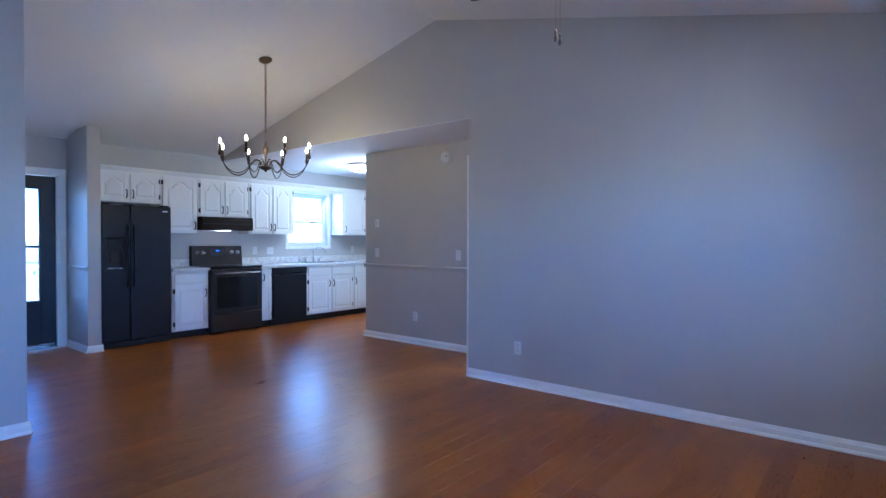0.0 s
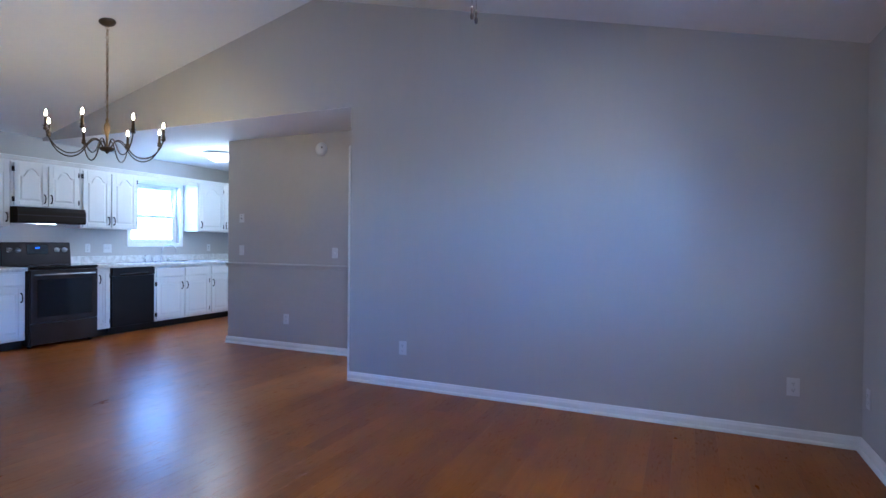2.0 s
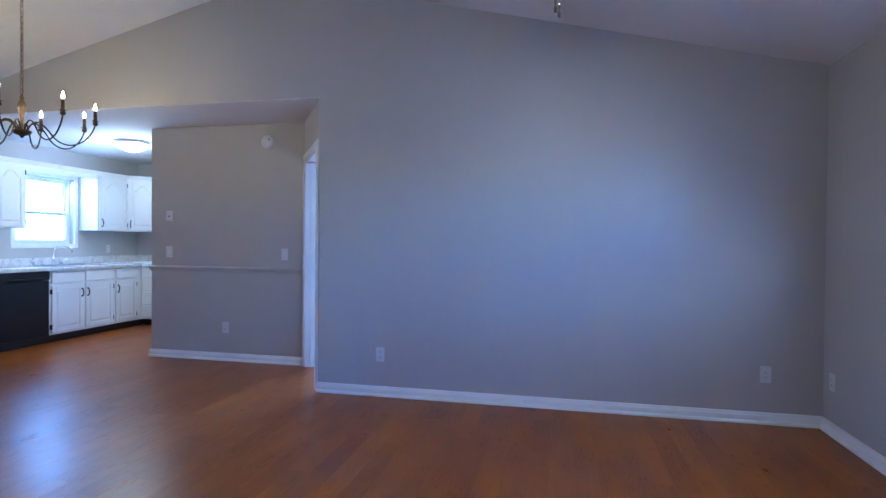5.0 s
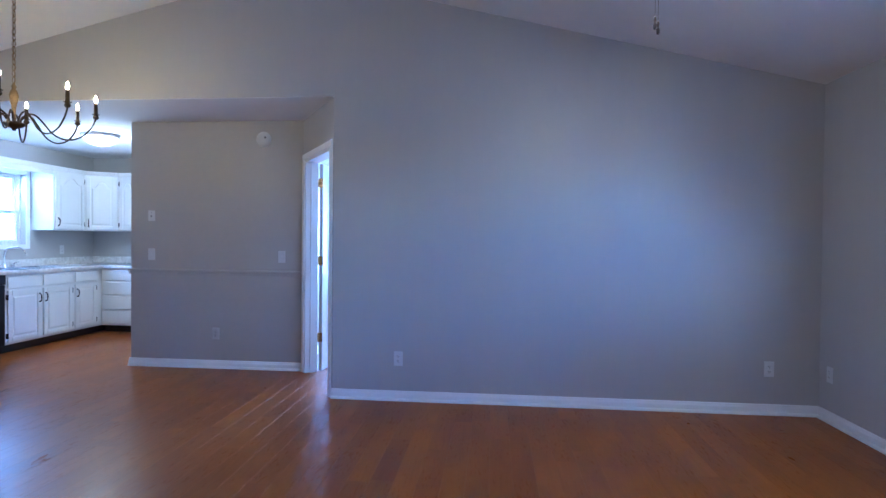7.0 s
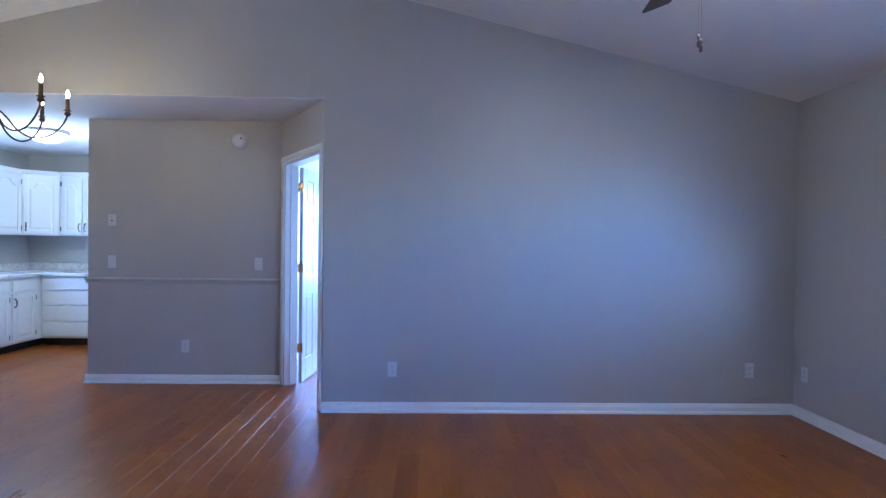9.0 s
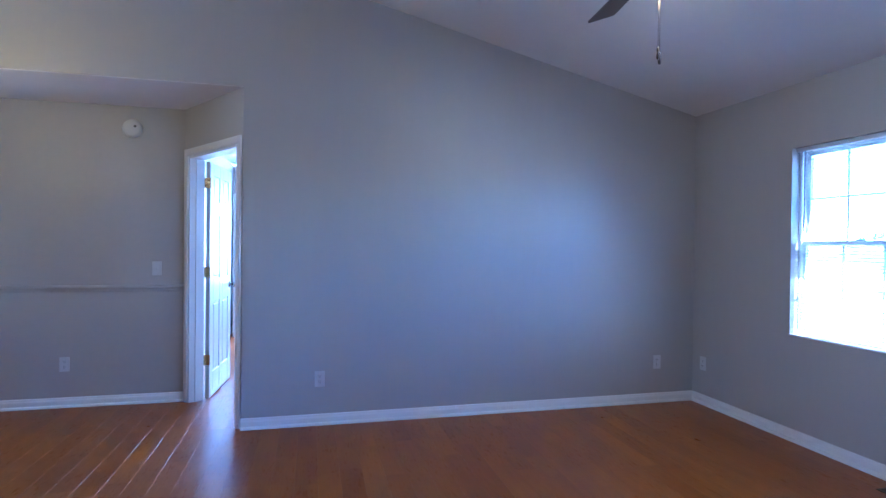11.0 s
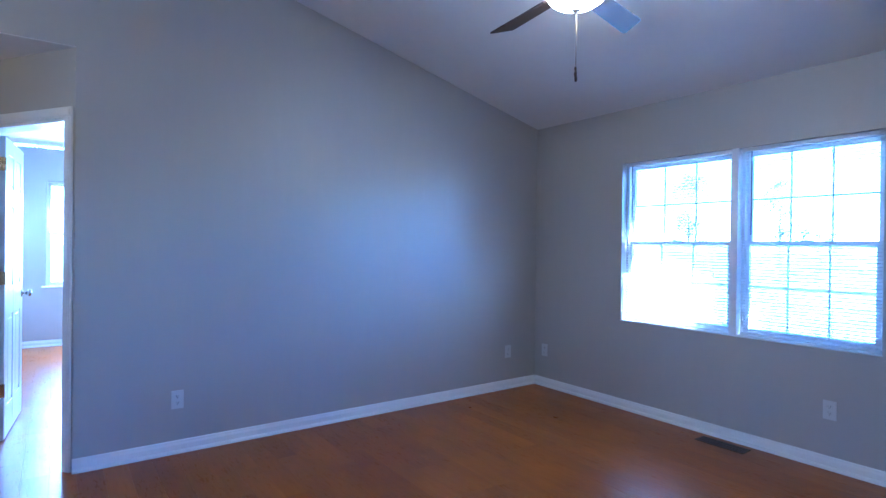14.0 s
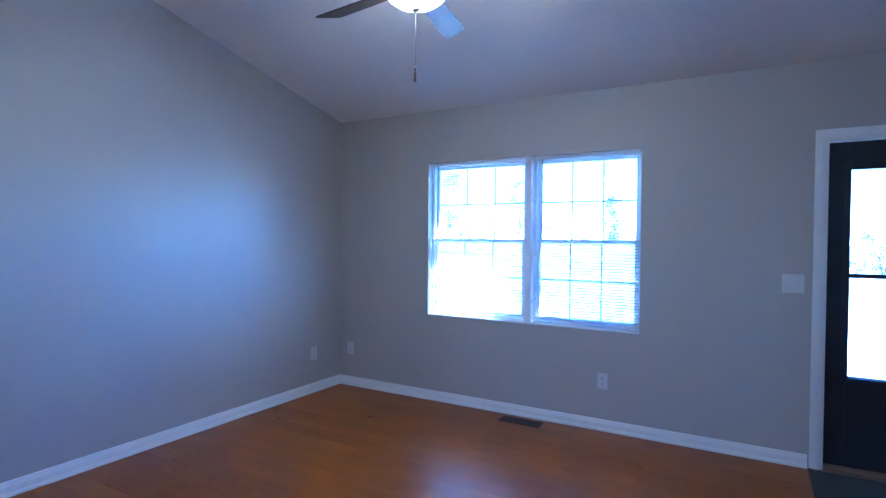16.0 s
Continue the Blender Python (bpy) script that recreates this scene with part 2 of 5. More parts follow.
# ---- building helpers ----
def bx(bm, x0, y0, z0, x1, y1, z1, bevel=0.0, seg=1):
    m = Matrix.Translation(((x0 + x1) / 2, (y0 + y1) / 2, (z0 + z1) / 2)) @ Matrix.Diagonal((abs(x1 - x0), abs(y1 - y0), abs(z1 - z0), 1))
    made = bmesh.ops.create_cube(bm, size=1, matrix=m)["verts"]
    if bevel:
        edges = list({e for v in made for e in v.link_edges})
        bmesh.ops.bevel(bm, geom=edges, offset=bevel, segments=seg, affect="EDGES", profile=0.5)
    return bm


def box(*a, **k):
    return bx(bmesh.new(), *a, **k)


def prism(bm, outline, frame3, depth):
    """Extrude a 2D outline; frame3 = (origin, u, v, w) in 3D, along w by depth."""
    o, u, v, w = (Vector(q) for q in frame3)
    low = [bm.verts.new(o + u * a + v * b) for a, b in outline]
    high = [bm.verts.new(o + u * a + v * b + w * depth) for a, b in outline]
    faces = [bm.faces.new(low), bm.faces.new(high)]
    k = len(outline)
    for i in range(k):
        faces.append(bm.faces.new((low[i], low[(i + 1) % k], high[(i + 1) % k], high[i])))
    bmesh.ops.recalc_face_normals(bm, faces=faces)
    return bm


def lathe(bm, profile, centre=(0, 0, 0), seg=24):
    """Turn a profile of (radius, height) round the z axis."""
    c = Vector(centre)
    rings = []
    for r, z in profile:
        if r < 1e-5:
            rings.append([bm.verts.new(c + Vector((0, 0, z)))])
        else:
            rings.append([bm.verts.new(c + Vector((r * math.cos(2 * math.pi * i / seg), r * math.sin(2 * math.pi * i / seg), z))) for i in range(seg)])
    faces = []
    for a, b in zip(rings, rings[1:]):
        for i in range(seg):
            j = (i + 1) % seg
            q = [a[i % len(a)], a[j % len(a)], b[j % len(b)], b[i % len(b)]]
            q = list(dict.fromkeys(q))
            if len(q) > 2:
                faces.append(bm.faces.new(q))
    for f in faces:
        f.smooth = True
    bmesh.ops.recalc_face_normals(bm, faces=faces)
    return bm


def tube(bm, points, radius, seg=8, closed=False):
    pts = [Vector(p) for p in points]
    rings = []
    k = len(pts)
    for i, p in enumerate(pts):
        if closed:
            d = pts[(i + 1) % k] - pts[i - 1]
        else:
            d = pts[min(i + 1, k - 1)] - pts[max(i - 1, 0)]
        q = d.to_track_quat("Z", "Y")
        r = radius[i] if isinstance(radius, (list, tuple)) else radius
        rings.append([bm.verts.new(p + q @ Vector((r * math.cos(2 * math.pi * j / seg), r * math.sin(2 * math.pi * j / seg), 0))) for j in range(seg)])
    pairs = list(zip(rings, rings[1:])) + ([(rings[-1], rings[0])] if closed else [])
    faces = []
    for a, b in pairs:
        off = 0
        if closed and a is rings[-1]:
            off = min(range(seg), key=lambda s: (a[0].co - b[s].co).length)
        for j in range(seg):
            f = bm.faces.new((a[j], a[(j + 1) % seg], b[(j + 1 + off) % seg], b[(j + off) % seg]))
            f.smooth = True
            faces.append(f)
    if not closed:
        faces += [bm.faces.new(rings[0]), bm.faces.new(rings[-1])]
    bmesh.ops.recalc_face_normals(bm, faces=faces)
    return bm


def smooth(points, k=4):
    """A rounder path through the points."""
    p = [Vector(q) for q in points]
    p = [p[0] * 2 - p[1]] + p + [p[-1] * 2 - p[-2]]
    out = []
    for a, b, c, d in zip(p, p[1:], p[2:], p[3:]):
        for i in range(k):
            t = i / k
            out.append(0.5 * (b * 2 + (c - a) * t + (a * 2 - b * 5 + c * 4 - d) * t * t + (b * 3 - a - c * 3 + d) * t ** 3))
    return out + [p[-2]]


def part(name, bm, mat, parent=None, label=""):
    me = bpy.data.meshes.new(name)
    bm.to_mesh(me)
    bm.free()
    me.materials.append(mat)
    ob = new(name, me)
    if parent:
        ob.parent = parent
    if label:
        ob["label"] = label
    return ob


def thing(name, m, label, category, group=""):
    ob = new(name)
    ob.empty_display_size = 0.1
    ob.matrix_basis = m
    return tagged(ob, label, category, group)


def setting(name, bm, mat, label, category):
    return tagged(part(name, bm, mat), label, category, kind="structure")


# ---- plan ----
XE, XW, YN = 0.675, -7.62, 4.17          # east, west and north faces of the vaulted room
XR, ZR, ZE = -3.49, 3.475, 2.48          # ridge and eaves of the vault
SLOPE = (ZR - ZE) / (XE - XR)
ZK = 2.445                               # flat ceiling over the kitchen and the passage
YS = -2.4
WIN = (1.44, 3.19, 0.735, 2.035)         # double window in the east wall
FD = (-0.56, 0.385, 2.012)               # front door opening
BD = (1.20, 2.135, 2.05)                 # back door opening
KW = (5.33, 6.15, 1.19, 2.06)            # kitchen window
YK, XKE = 7.30, -5.40                    # kitchen's north and east walls
YD = 5.01                                # dining wall with the chair rail
A0, A1 = Vector((-3.62, 5.01)), Vector((-3.065, YN))   # angled wall with the bedroom door
YB, ZB = 8.87, 2.50                      # bedroom


def vault(x):
    return ZR - SLOPE * abs(x - XR)


def wall_along_y(name, x0, x1, y0, y1, z1, holes, label):
    """A wall in the y direction with rectangular openings (y0, y1, z0, z1)."""
    bm = bmesh.new()
    y = y0
    for a, b, lo, hi in sorted(holes):
        bx(bm, x0, y, 0, x1, a, z1)
        if lo > 0:
            bx(bm, x0, a, 0, x1, b, lo)
        bx(bm, x0, a, hi, x1, b, z1)
        y = b
    bx(bm, x0, y, 0, x1, y1, z1)
    return setting(name, bm, M_WALL, label, "wall")


wall_along_y("wall_east", XE, XE + 0.15, YS - 0.12, YN + 0.12, ZE + 0.02, [WIN, (FD[0], FD[1], 0, FD[2])], "greige painted wall with the double window and front door")
wall_along_y("wall_west", XW - 0.15, XW, YS - 0.12, YK + 0.15, ZE + 0.02, [KW, (BD[0], BD[1], 0, BD[2])], "greige painted wall behind the kitchen cabinets")

gable = [(XE, 0), (XE, ZE), (XR, ZR), (XW, vault(XW)), (XW, ZK + 0.004), (A1.x, ZK + 0.004), (A1.x, 0)]
setting("wall_north", prism(bmesh.new(), gable, ((0, YN, 0), (1, 0, 0), (0, 0, 1), (0, 1, 0)), 0.12), M_WALL, "tall greige gable wall under the vaulted ceiling", "wall")
setting("wall_south", prism(bmesh.new(), [(XE, 0), (XE, ZE), (XR, ZR), (XW, vault(XW)), (XW, 0)], ((0, YS - 0.12, 0), (1, 0, 0), (0, 0, 1), (0, 1, 0)), 0.12), M_WALL, "plain greige painted wall closing the living room", "wall")
wall_along_y("wall_partition", -4.53, -4.41, YS, 1.067, vault(-4.47), [], "greige partition wall end beside the dining area")
setting("wall_hall", prism(bmesh.new(), [(-4.53, 0), (-4.53, vault(-4.53)), (XW, vault(XW)), (XW, 0)], ((0, 0.95, 0), (1, 0, 0), (0, 0, 1), (0, 1, 0)), 0.117), M_WALL, "greige wall closing the dining area", "wall")
setting("wall_dining", box(XKE, YD, 0, A0.x, YD + 0.12, ZK), M_WALL_SHADOWED, "greige dining wall with a chair rail and faint painted shadow mottling", "wall")
setting("wall_kitchen_east", box(XKE, YD + 0.12, 0, XKE + 0.12, YK, ZK), M_WALL, "plain greige kitchen wall", "wall")
setting("wall_kitchen_north", box(XW, YK, 0, XKE + 0.12, YK + 0.15, ZK), M_WALL, "greige kitchen wall behind the corner cabinets", "wall")
setting("wall_fin", box(XW, 2.225, 0, -6.96, 2.36, vault(-7.3)), M_WALL, "short greige wall between the back door and the refrigerator", "wall")

# angled wall with its door opening, in its own frame: u along, w into the bedroom
AU = (A1 - A0).normalized()
AW = Vector((-AU.y, AU.x))
ALEN = (A1 - A0).length
AM = Matrix(((AU.x, AW.x, 0, A0.x), (AU.y, AW.y, 0, A0.y), (0, 0, 1, 0), (0, 0, 0, 1)))
D0, D1, DH = 0.078, ALEN - 0.075, 2.045
bm = bmesh.new()
bx(bm, 0, 0, 0, D0, 0.12, ZK)
bx(bm, D1, 0, 0, ALEN, 0.12, ZK)
bx(bm, D0, 0, DH, D1, 0.12, ZK)
bm.transform(AM)
setting("wall_angled", bm, M_WALL, "short angled greige wall holding the bedroom doorway", "wall")

# bedroom beyond the angled doorway
setting("wall_bedroom_west", box(-3.87, YD + 0.12, 0, -3.75, YB, ZB), M_WALL, "grey bedroom wall beside the open door", "wall")
bm = bmesh.new()
bx(bm, -3.87, YB, 0, -3.24, YB + 0.12, ZB)
bx(bm, -3.24, YB, 0, -1.6, YB + 0.12, 0.76)
bx(bm, -3.24, YB, 2.09, -1.6, YB + 0.12, ZB)
bx(bm, -1.6, YB, 0, 0.60, YB + 0.12, ZB)
setting("wall_bedroom_north", bm, M_WALL, "grey bedroom wall with a bright window", "wall")
setting("wall_bedroom_east", box(0.60, YN + 0.12, 0, 0.72, YB + 0.12, ZB), M_WALL, "plain grey bedroom wall", "wall")

# ceilings
bm = bmesh.new()
prism(bm, [(XE + 0.15, ZE - SLOPE * 0.15), (XR, ZR), (XW - 0.15, vault(XW - 0.15)), (XW - 0.15, vault(XW - 0.15) + 0.12), (XR, ZR + 0.12), (XE + 0.15, ZE - SLOPE * 0.15 + 0.12)], ((0, YS - 0.12, 0), (1, 0, 0), (0, 0, 1), (0, 1, 0)), YN - YS + 0.12)
setting("ceiling_vault", bm, M_CEIL, "white painted vaulted ceiling with a soft ridge", "ceiling")
setting("ceiling_kitchen", box(XW - 0.15, YN + 0.12, ZK, A1.x + 0.3, YK + 0.15, ZK + 0.1), M_CEIL, "flat white kitchen ceiling", "ceiling")
setting("ceiling_soffit", box(XW, YN + 0.002, ZK, A1.x - 0.001, YN + 0.1195, ZK + 0.0035), M_CEIL, "narrow white underside of the gable wall", "ceiling")
setting("ceiling_bedroom", box(-3.87, YN + 0.12, ZB + 0.05, 0.72, YB + 0.12, ZB + 0.15), M_CEIL, "flat white bedroom ceiling", "ceiling")


def moulding(name, p0, p1, out, profile, label, category, mat=None):
    """A straight moulding along a wall: profile of (out, up)."""
    a, b = Vector((*p0, 0)), Vector((*p1, 0))
    o = Vector((*out, 0)).normalized()
    return setting(name, prism(bmesh.new(), profile, (a, o, (0, 0, 1), (b - a).normalized()), (b - a).length), mat or M_TRIM, label, category)


BASE = [(0.0005, 0.002), (0.034, 0.002), (0.033, 0.010), (0.029, 0.017), (0.022, 0.021), (0.016, 0.022), (0.016, 0.053), (0.013, 0.060), (0.010, 0.064), (0.009, 0.071), (0.006, 0.077), (0.0005, 0.080)]
RAIL = [(0.0005, 0.925), (0.008, 0.925), (0.011, 0.932), (0.013, 0.945), (0.020, 0.952), (0.024, 0.962), (0.020, 0.972), (0.010, 0.977), (0.0005, 0.980)]


def baseboard(p0, p1, out):
    return moulding("baseboard", p0, p1, out, BASE, "white painted moulded baseboard with a shoe moulding", "baseboard")


def chair_rail(p0, p1, out):
    return moulding("trim", p0, p1, out, RAIL, "chair rail moulding painted like the wall", "chair rail", M_WALL)


baseboard((A1.x - 0.004, YN), (XE, YN), (0, -1))
baseboard((XE, YN - 0.017), (XE, FD[1] + 0.062), (-1, 0))
baseboard((XE, FD[0] - 0.062), (XE, YS), (-1, 0))
baseboard((XKE - 0.016, YD), (A0.x - 0.005, YD), (0, -1))
baseboard((-4.41, YS), (-4.41, 1.083), (1, 0))
baseboard((-4.41, 1.067), (XW, 1.067), (0, 1))
baseboard((XW, 2.225), (-6.944, 2.225), (0, -1))
baseboard((-6.96, 2.225), (-6.96, 2.376), (1, 0))
baseboard((XE, YS), (-4.41, YS), (0, 1))
baseboard((-3.75, YB), (0.60, YB), (0, -1))
baseboard((-3.75, YD + 0.3), (-3.75, YB - 0.02), (1, 0))
chair_rail((XKE, YD), (A0.x - 0.005, YD), (0, -1))
chair_rail((XW, 2.225), (-6.96, 2.225), (0, -1))
# short return of the chair rail round the wall's end
chair_rail((XKE, YD + 0.12), (XKE, YD - 0.02), (-1, 0))


# ---- doors ----
def casing(name, m, width, height, label, w=0.060, d=0.016):
    """Mitred casing round an opening, local x along the wall, -y out of it; one mesh for each side."""
    root = tagged(new(name), label, "door trim", kind="structure")
    root.matrix_basis = m
    for nm, a, b in (("side_casing", -w, 0.0), ("side_casing", width, width + w)):
        bm = bmesh.new()
        bx(bm, a, -d, 0.002, b, -0.0005, height, bevel=0.003)
        bx(bm, a + 0.012, -d - 0.004, 0.004, b - 0.012, -d + 0.001, height - 0.002, bevel=0.002)
        part(nm, bm, M_TRIM, root)
    bm = bmesh.new()
    bx(bm, -w, -d, height, width + w, -0.0005, height + w, bevel=0.003)
    bx(bm, -w + 0.012, -d - 0.004, height + 0.010, width + w - 0.012, -d + 0.001, height + w - 0.012, bevel=0.002)
    part("head_casing", bm, M_TRIM, root)
    return root


def jamb(name, m, width, height, depth, label):
    root = tagged(new(name), label, "door jamb", kind="structure")
    root.matrix_basis = m
    part("side_jamb", box(0.0, -0.001, 0.001, 0.018, depth + 0.001, height), M_TRIM, root)
    part("side_jamb", box(width - 0.018, -0.001, 0.001, width, depth + 0.001, height), M_TRIM, root)
    part("head_jamb", box(0.018, -0.001, height - 0.018, width - 0.018, depth + 0.001, height), M_TRIM, root)
    part("door_stop", box(0.018, depth * 0.40, 0.001, 0.030, depth * 0.40 + 0.03, height - 0.018), M_TRIM, root)
    part("door_stop", box(width - 0.030, depth * 0.40, 0.001, width - 0.018, depth * 0.40 + 0.03, height - 0.018), M_TRIM, root)
    return root


casing("trim_bedroom_door", AM @ pose(D0, 0, 0), D1 - D0, DH, "white casing round the bedroom doorway")
jamb("jamb_bedroom_door", AM @ pose(D0, 0, 0), D1 - D0, DH, 0.12, "white jamb lining the bedroom doorway")


def six_panel_door(name, m, width, height, label):
    """A moulded six-panel leaf; local x along the leaf from its hinge, y its thickness."""
    root = tagged(new(name), label, "door", kind="structure")
    root.matrix_basis = m
    t = 0.035
    bm = bmesh.new()
    st, mid = 0.11, 0.10
    pw = (width - 2 * st - mid) / 2
    rows = [(0.22, 0.82), (1.02, 1.57), (1.69, height - 0.11)]
    bx(bm, 0, 0.008, 0.01, width, t - 0.008, height)
    for a, b in ((0, st), (st + pw, st + pw + mid), (width - st, width)):
        bx(bm, a, 0, 0.01, b, t, height, bevel=0.003)
    zs = [0.01] + [z for r in rows for z in r] + [height]
    for lo, hi in zip(zs[0::2], zs[1::2]):
        for x in (st, st + pw + mid):
            bx(bm, x, 0.0005, lo, x + pw, t - 0.0005, hi, bevel=0.003)
    part("leaf", bm, M_DOOR, root)
    for lo, hi in rows:
        for x in (st, st + pw + mid):
            bm = bmesh.new()
            bx(bm, x + 0.022, 0.002, lo + 0.022, x + pw - 0.022, t - 0.002, hi - 0.022, bevel=0.005)
            part("panel", bm, M_DOOR, root)
    return root


def knob(parent, x, z, mat, sides=(-1, 1), t=0.035):
    for s in sides:
        bm = lathe(bmesh.new(), [(0, 0), (0.030, 0), (0.030, 0.006), (0.012, 0.010), (0.011, 0.030), (0.022, 0.036), (0.027, 0.048), (0.024, 0.060), (0.010, 0.065), (0, 0.065)], seg=20)
        bm.transform(pose(x, 0 if s < 0 else t, z, 90 if s < 0 else -90))
        part("door_handle", bm, mat, parent, "round satin nickel door knob")


def hinges(parent, m, zs, mat=None):
    for z in zs:
        bm = bmesh.new()
        bx(bm, -0.034, 0.000, z - 0.045, 0.0, 0.003, z + 0.045, bevel=0.001)
        bx(bm, 0.0, 0.000, z - 0.045, 0.034, 0.003, z + 0.045, bevel=0.001)
        for k in range(5):
            tube(bm, [(0, -0.004, z - 0.045 + k * 0.018), (0, -0.004, z - 0.028 + k * 0.018)], 0.006, 8)
        for sx in (-0.018, 0.018):
            for dz in (-0.03, 0, 0.03):
                tube(bm, [(sx, -0.002, z + dz), (sx, 0.0, z + dz)], 0.004, 6)
        bm.transform(m)
        part("hinge", bm, mat or M_BRASS, parent, "polished brass butt hinge")


hinge_at = AM @ Vector((D0 + 0.022, 0.13, 0))
bed_leaf = pose(hinge_at.x, hinge_at.y, 0, 0, 0, 85.0)
door_1 = six_panel_door("door_1", bed_leaf @ pose(0.006, -0.036, 0), 0.74, 2.02, "white six-panel bedroom door standing wide open")
knob(door_1, 0.675, 0.93, material("satin_nickel", (0.42, 0.41, 0.38), rough=0.25, metal=1.0))
hinges(door_1, pose(-0.005, 0.031, 0, 0, 0, -90), (0.338, 1.082, 1.837))

door_4 = six_panel_door("door_4", pose(-3.62, 8.12, 0, 0, 0, 83.0), 0.70, 2.02, "white six-panel closet door standing open in the bedroom")
knob(door_4, 0.64, 0.95, M_CHROME)


def glazed_door(name, m, width, height, glass, bar, label, glass_mat=M_GLASS):
    """A near-black door with a tall light split by one bar; local x along, y thickness."""
    root = tagged(new(name), label, "door", kind="structure")
    root.matrix_basis = m
    g0, g1, lo, hi = glass
    t = 0.044
    bm = bmesh.new()
    bx(bm, 0, 0, 0.012, g0, t, height, bevel=0.002)
    bx(bm, g1, 0, 0.012, width, t, height, bevel=0.002)
    bx(bm, g0, 0.001, 0.012, g1, t - 0.001, lo)
    bx(bm, g0, 0.001, hi, g1, t - 0.001, height)
    part("leaf", bm, M_NAVY, root)
    bm = bmesh.new()
    for a in (-0.007, t - 0.003):
        bx(bm, g0 - 0.02, a, lo - 0.02, g0 + 0.012, a + 0.010, hi + 0.02, bevel=0.003)
        bx(bm, g1 - 0.012, a, lo - 0.02, g1 + 0.02, a + 0.010, hi + 0.02, bevel=0.003)
        bx(bm, g0 + 0.012, a, lo - 0.02, g1 - 0.012, a + 0.010, lo + 0.012, bevel=0.003)
        bx(bm, g0 + 0.012, a, hi - 0.012, g1 - 0.012, a + 0.010, hi + 0.02, bevel=0.003)
    part("glazing_bead", bm, M_NAVY, root)
    part("bar", box(g0, 0.012, bar - 0.013, g1, t - 0.012, bar + 0.013, bevel=0.003), M_NAVY, root)
    for a, b in ((lo, bar - 0.013), (bar + 0.013, hi)):
        p = part("pane", box(g0, t / 2 - 0.002, a, g1, t / 2 + 0.002, b), glass_mat, root)
        p.visible_shadow = False
    return root


# front door: local x runs south from its hinge side
FM = pose(XE + 0.05, FD[1] - 0.018, 0, 0, 0, -90)
door_2 = glazed_door("door_2", FM, FD[1] - FD[0] - 0.036, FD[2] - 0.022, (0.105, 0.80, 0.56, 1.835), 1.185, "near-black front door with a tall clear glass light")
knob(door_2, 0.85, 0.95, M_IRON, t=0.044)
casing("trim_front_door", pose(XE, FD[1], 0, 0, 0, -90), FD[1] - FD[0], FD[2], "white casing round the front door", w=0.053)
jamb("jamb_front_door", pose(XE, FD[1], 0, 0, 0, -90) , FD[1] - FD[0], FD[2], 0.15, "white jamb of the front door")
setting("threshold", box(XE - 0.035, FD[0] + 0.019, 0.008, XE + 0.15, FD[1] - 0.019, 0.028, bevel=0.006), M_THRESH, "worn brown wooden threshold under the front door", "threshold")
for z in (1.02, 1.14):
    sp = setting("strike_plate", box(XE + 0.02, FD[1] - 0.0195, z - 0.03, XE + 0.05, FD[1] - 0.0175, z + 0.03), M_CHROME, "small steel strike plate on the door jamb", "strike plate")

# back door
BM = pose(XW - 0.05, BD[0] + 0.018, 0, 0, 0, 90)
door_3 = glazed_door("door_3", BM, BD[1] - BD[0] - 0.036, BD[2] - 0.022, (0.11, 0.752, 0.555, 1.885), 1.20, "near-black back door with a tall glass light", M_GLASS_LOWE)
knob(door_3, 0.07, 0.82, M_IRON, t=0.044)
casing("trim_back_door", pose(XW, BD[0], 0, 0, 0, 90), BD[1] - BD[0], BD[2], "white casing round the back door", w=0.07)
jamb("jamb_back_door", pose(XW, BD[0], 0, 0, 0, 90), BD[1] - BD[0], BD[2], 0.15, "white jamb of the back door")
setting("threshold", box(XW - 0.15, BD[0] + 0.019, 0.008, XW + 0.03, BD[1] - 0.019, 0.026, bevel=0.005), M_STEEL, "metal threshold under the back door", "threshold")
part("door_sweep", box(0.02, -0.012, 0.018, BD[1] - BD[0] - 0.06, -0.001, 0.055), M_STEEL, door_3, "pale metal door sweep")


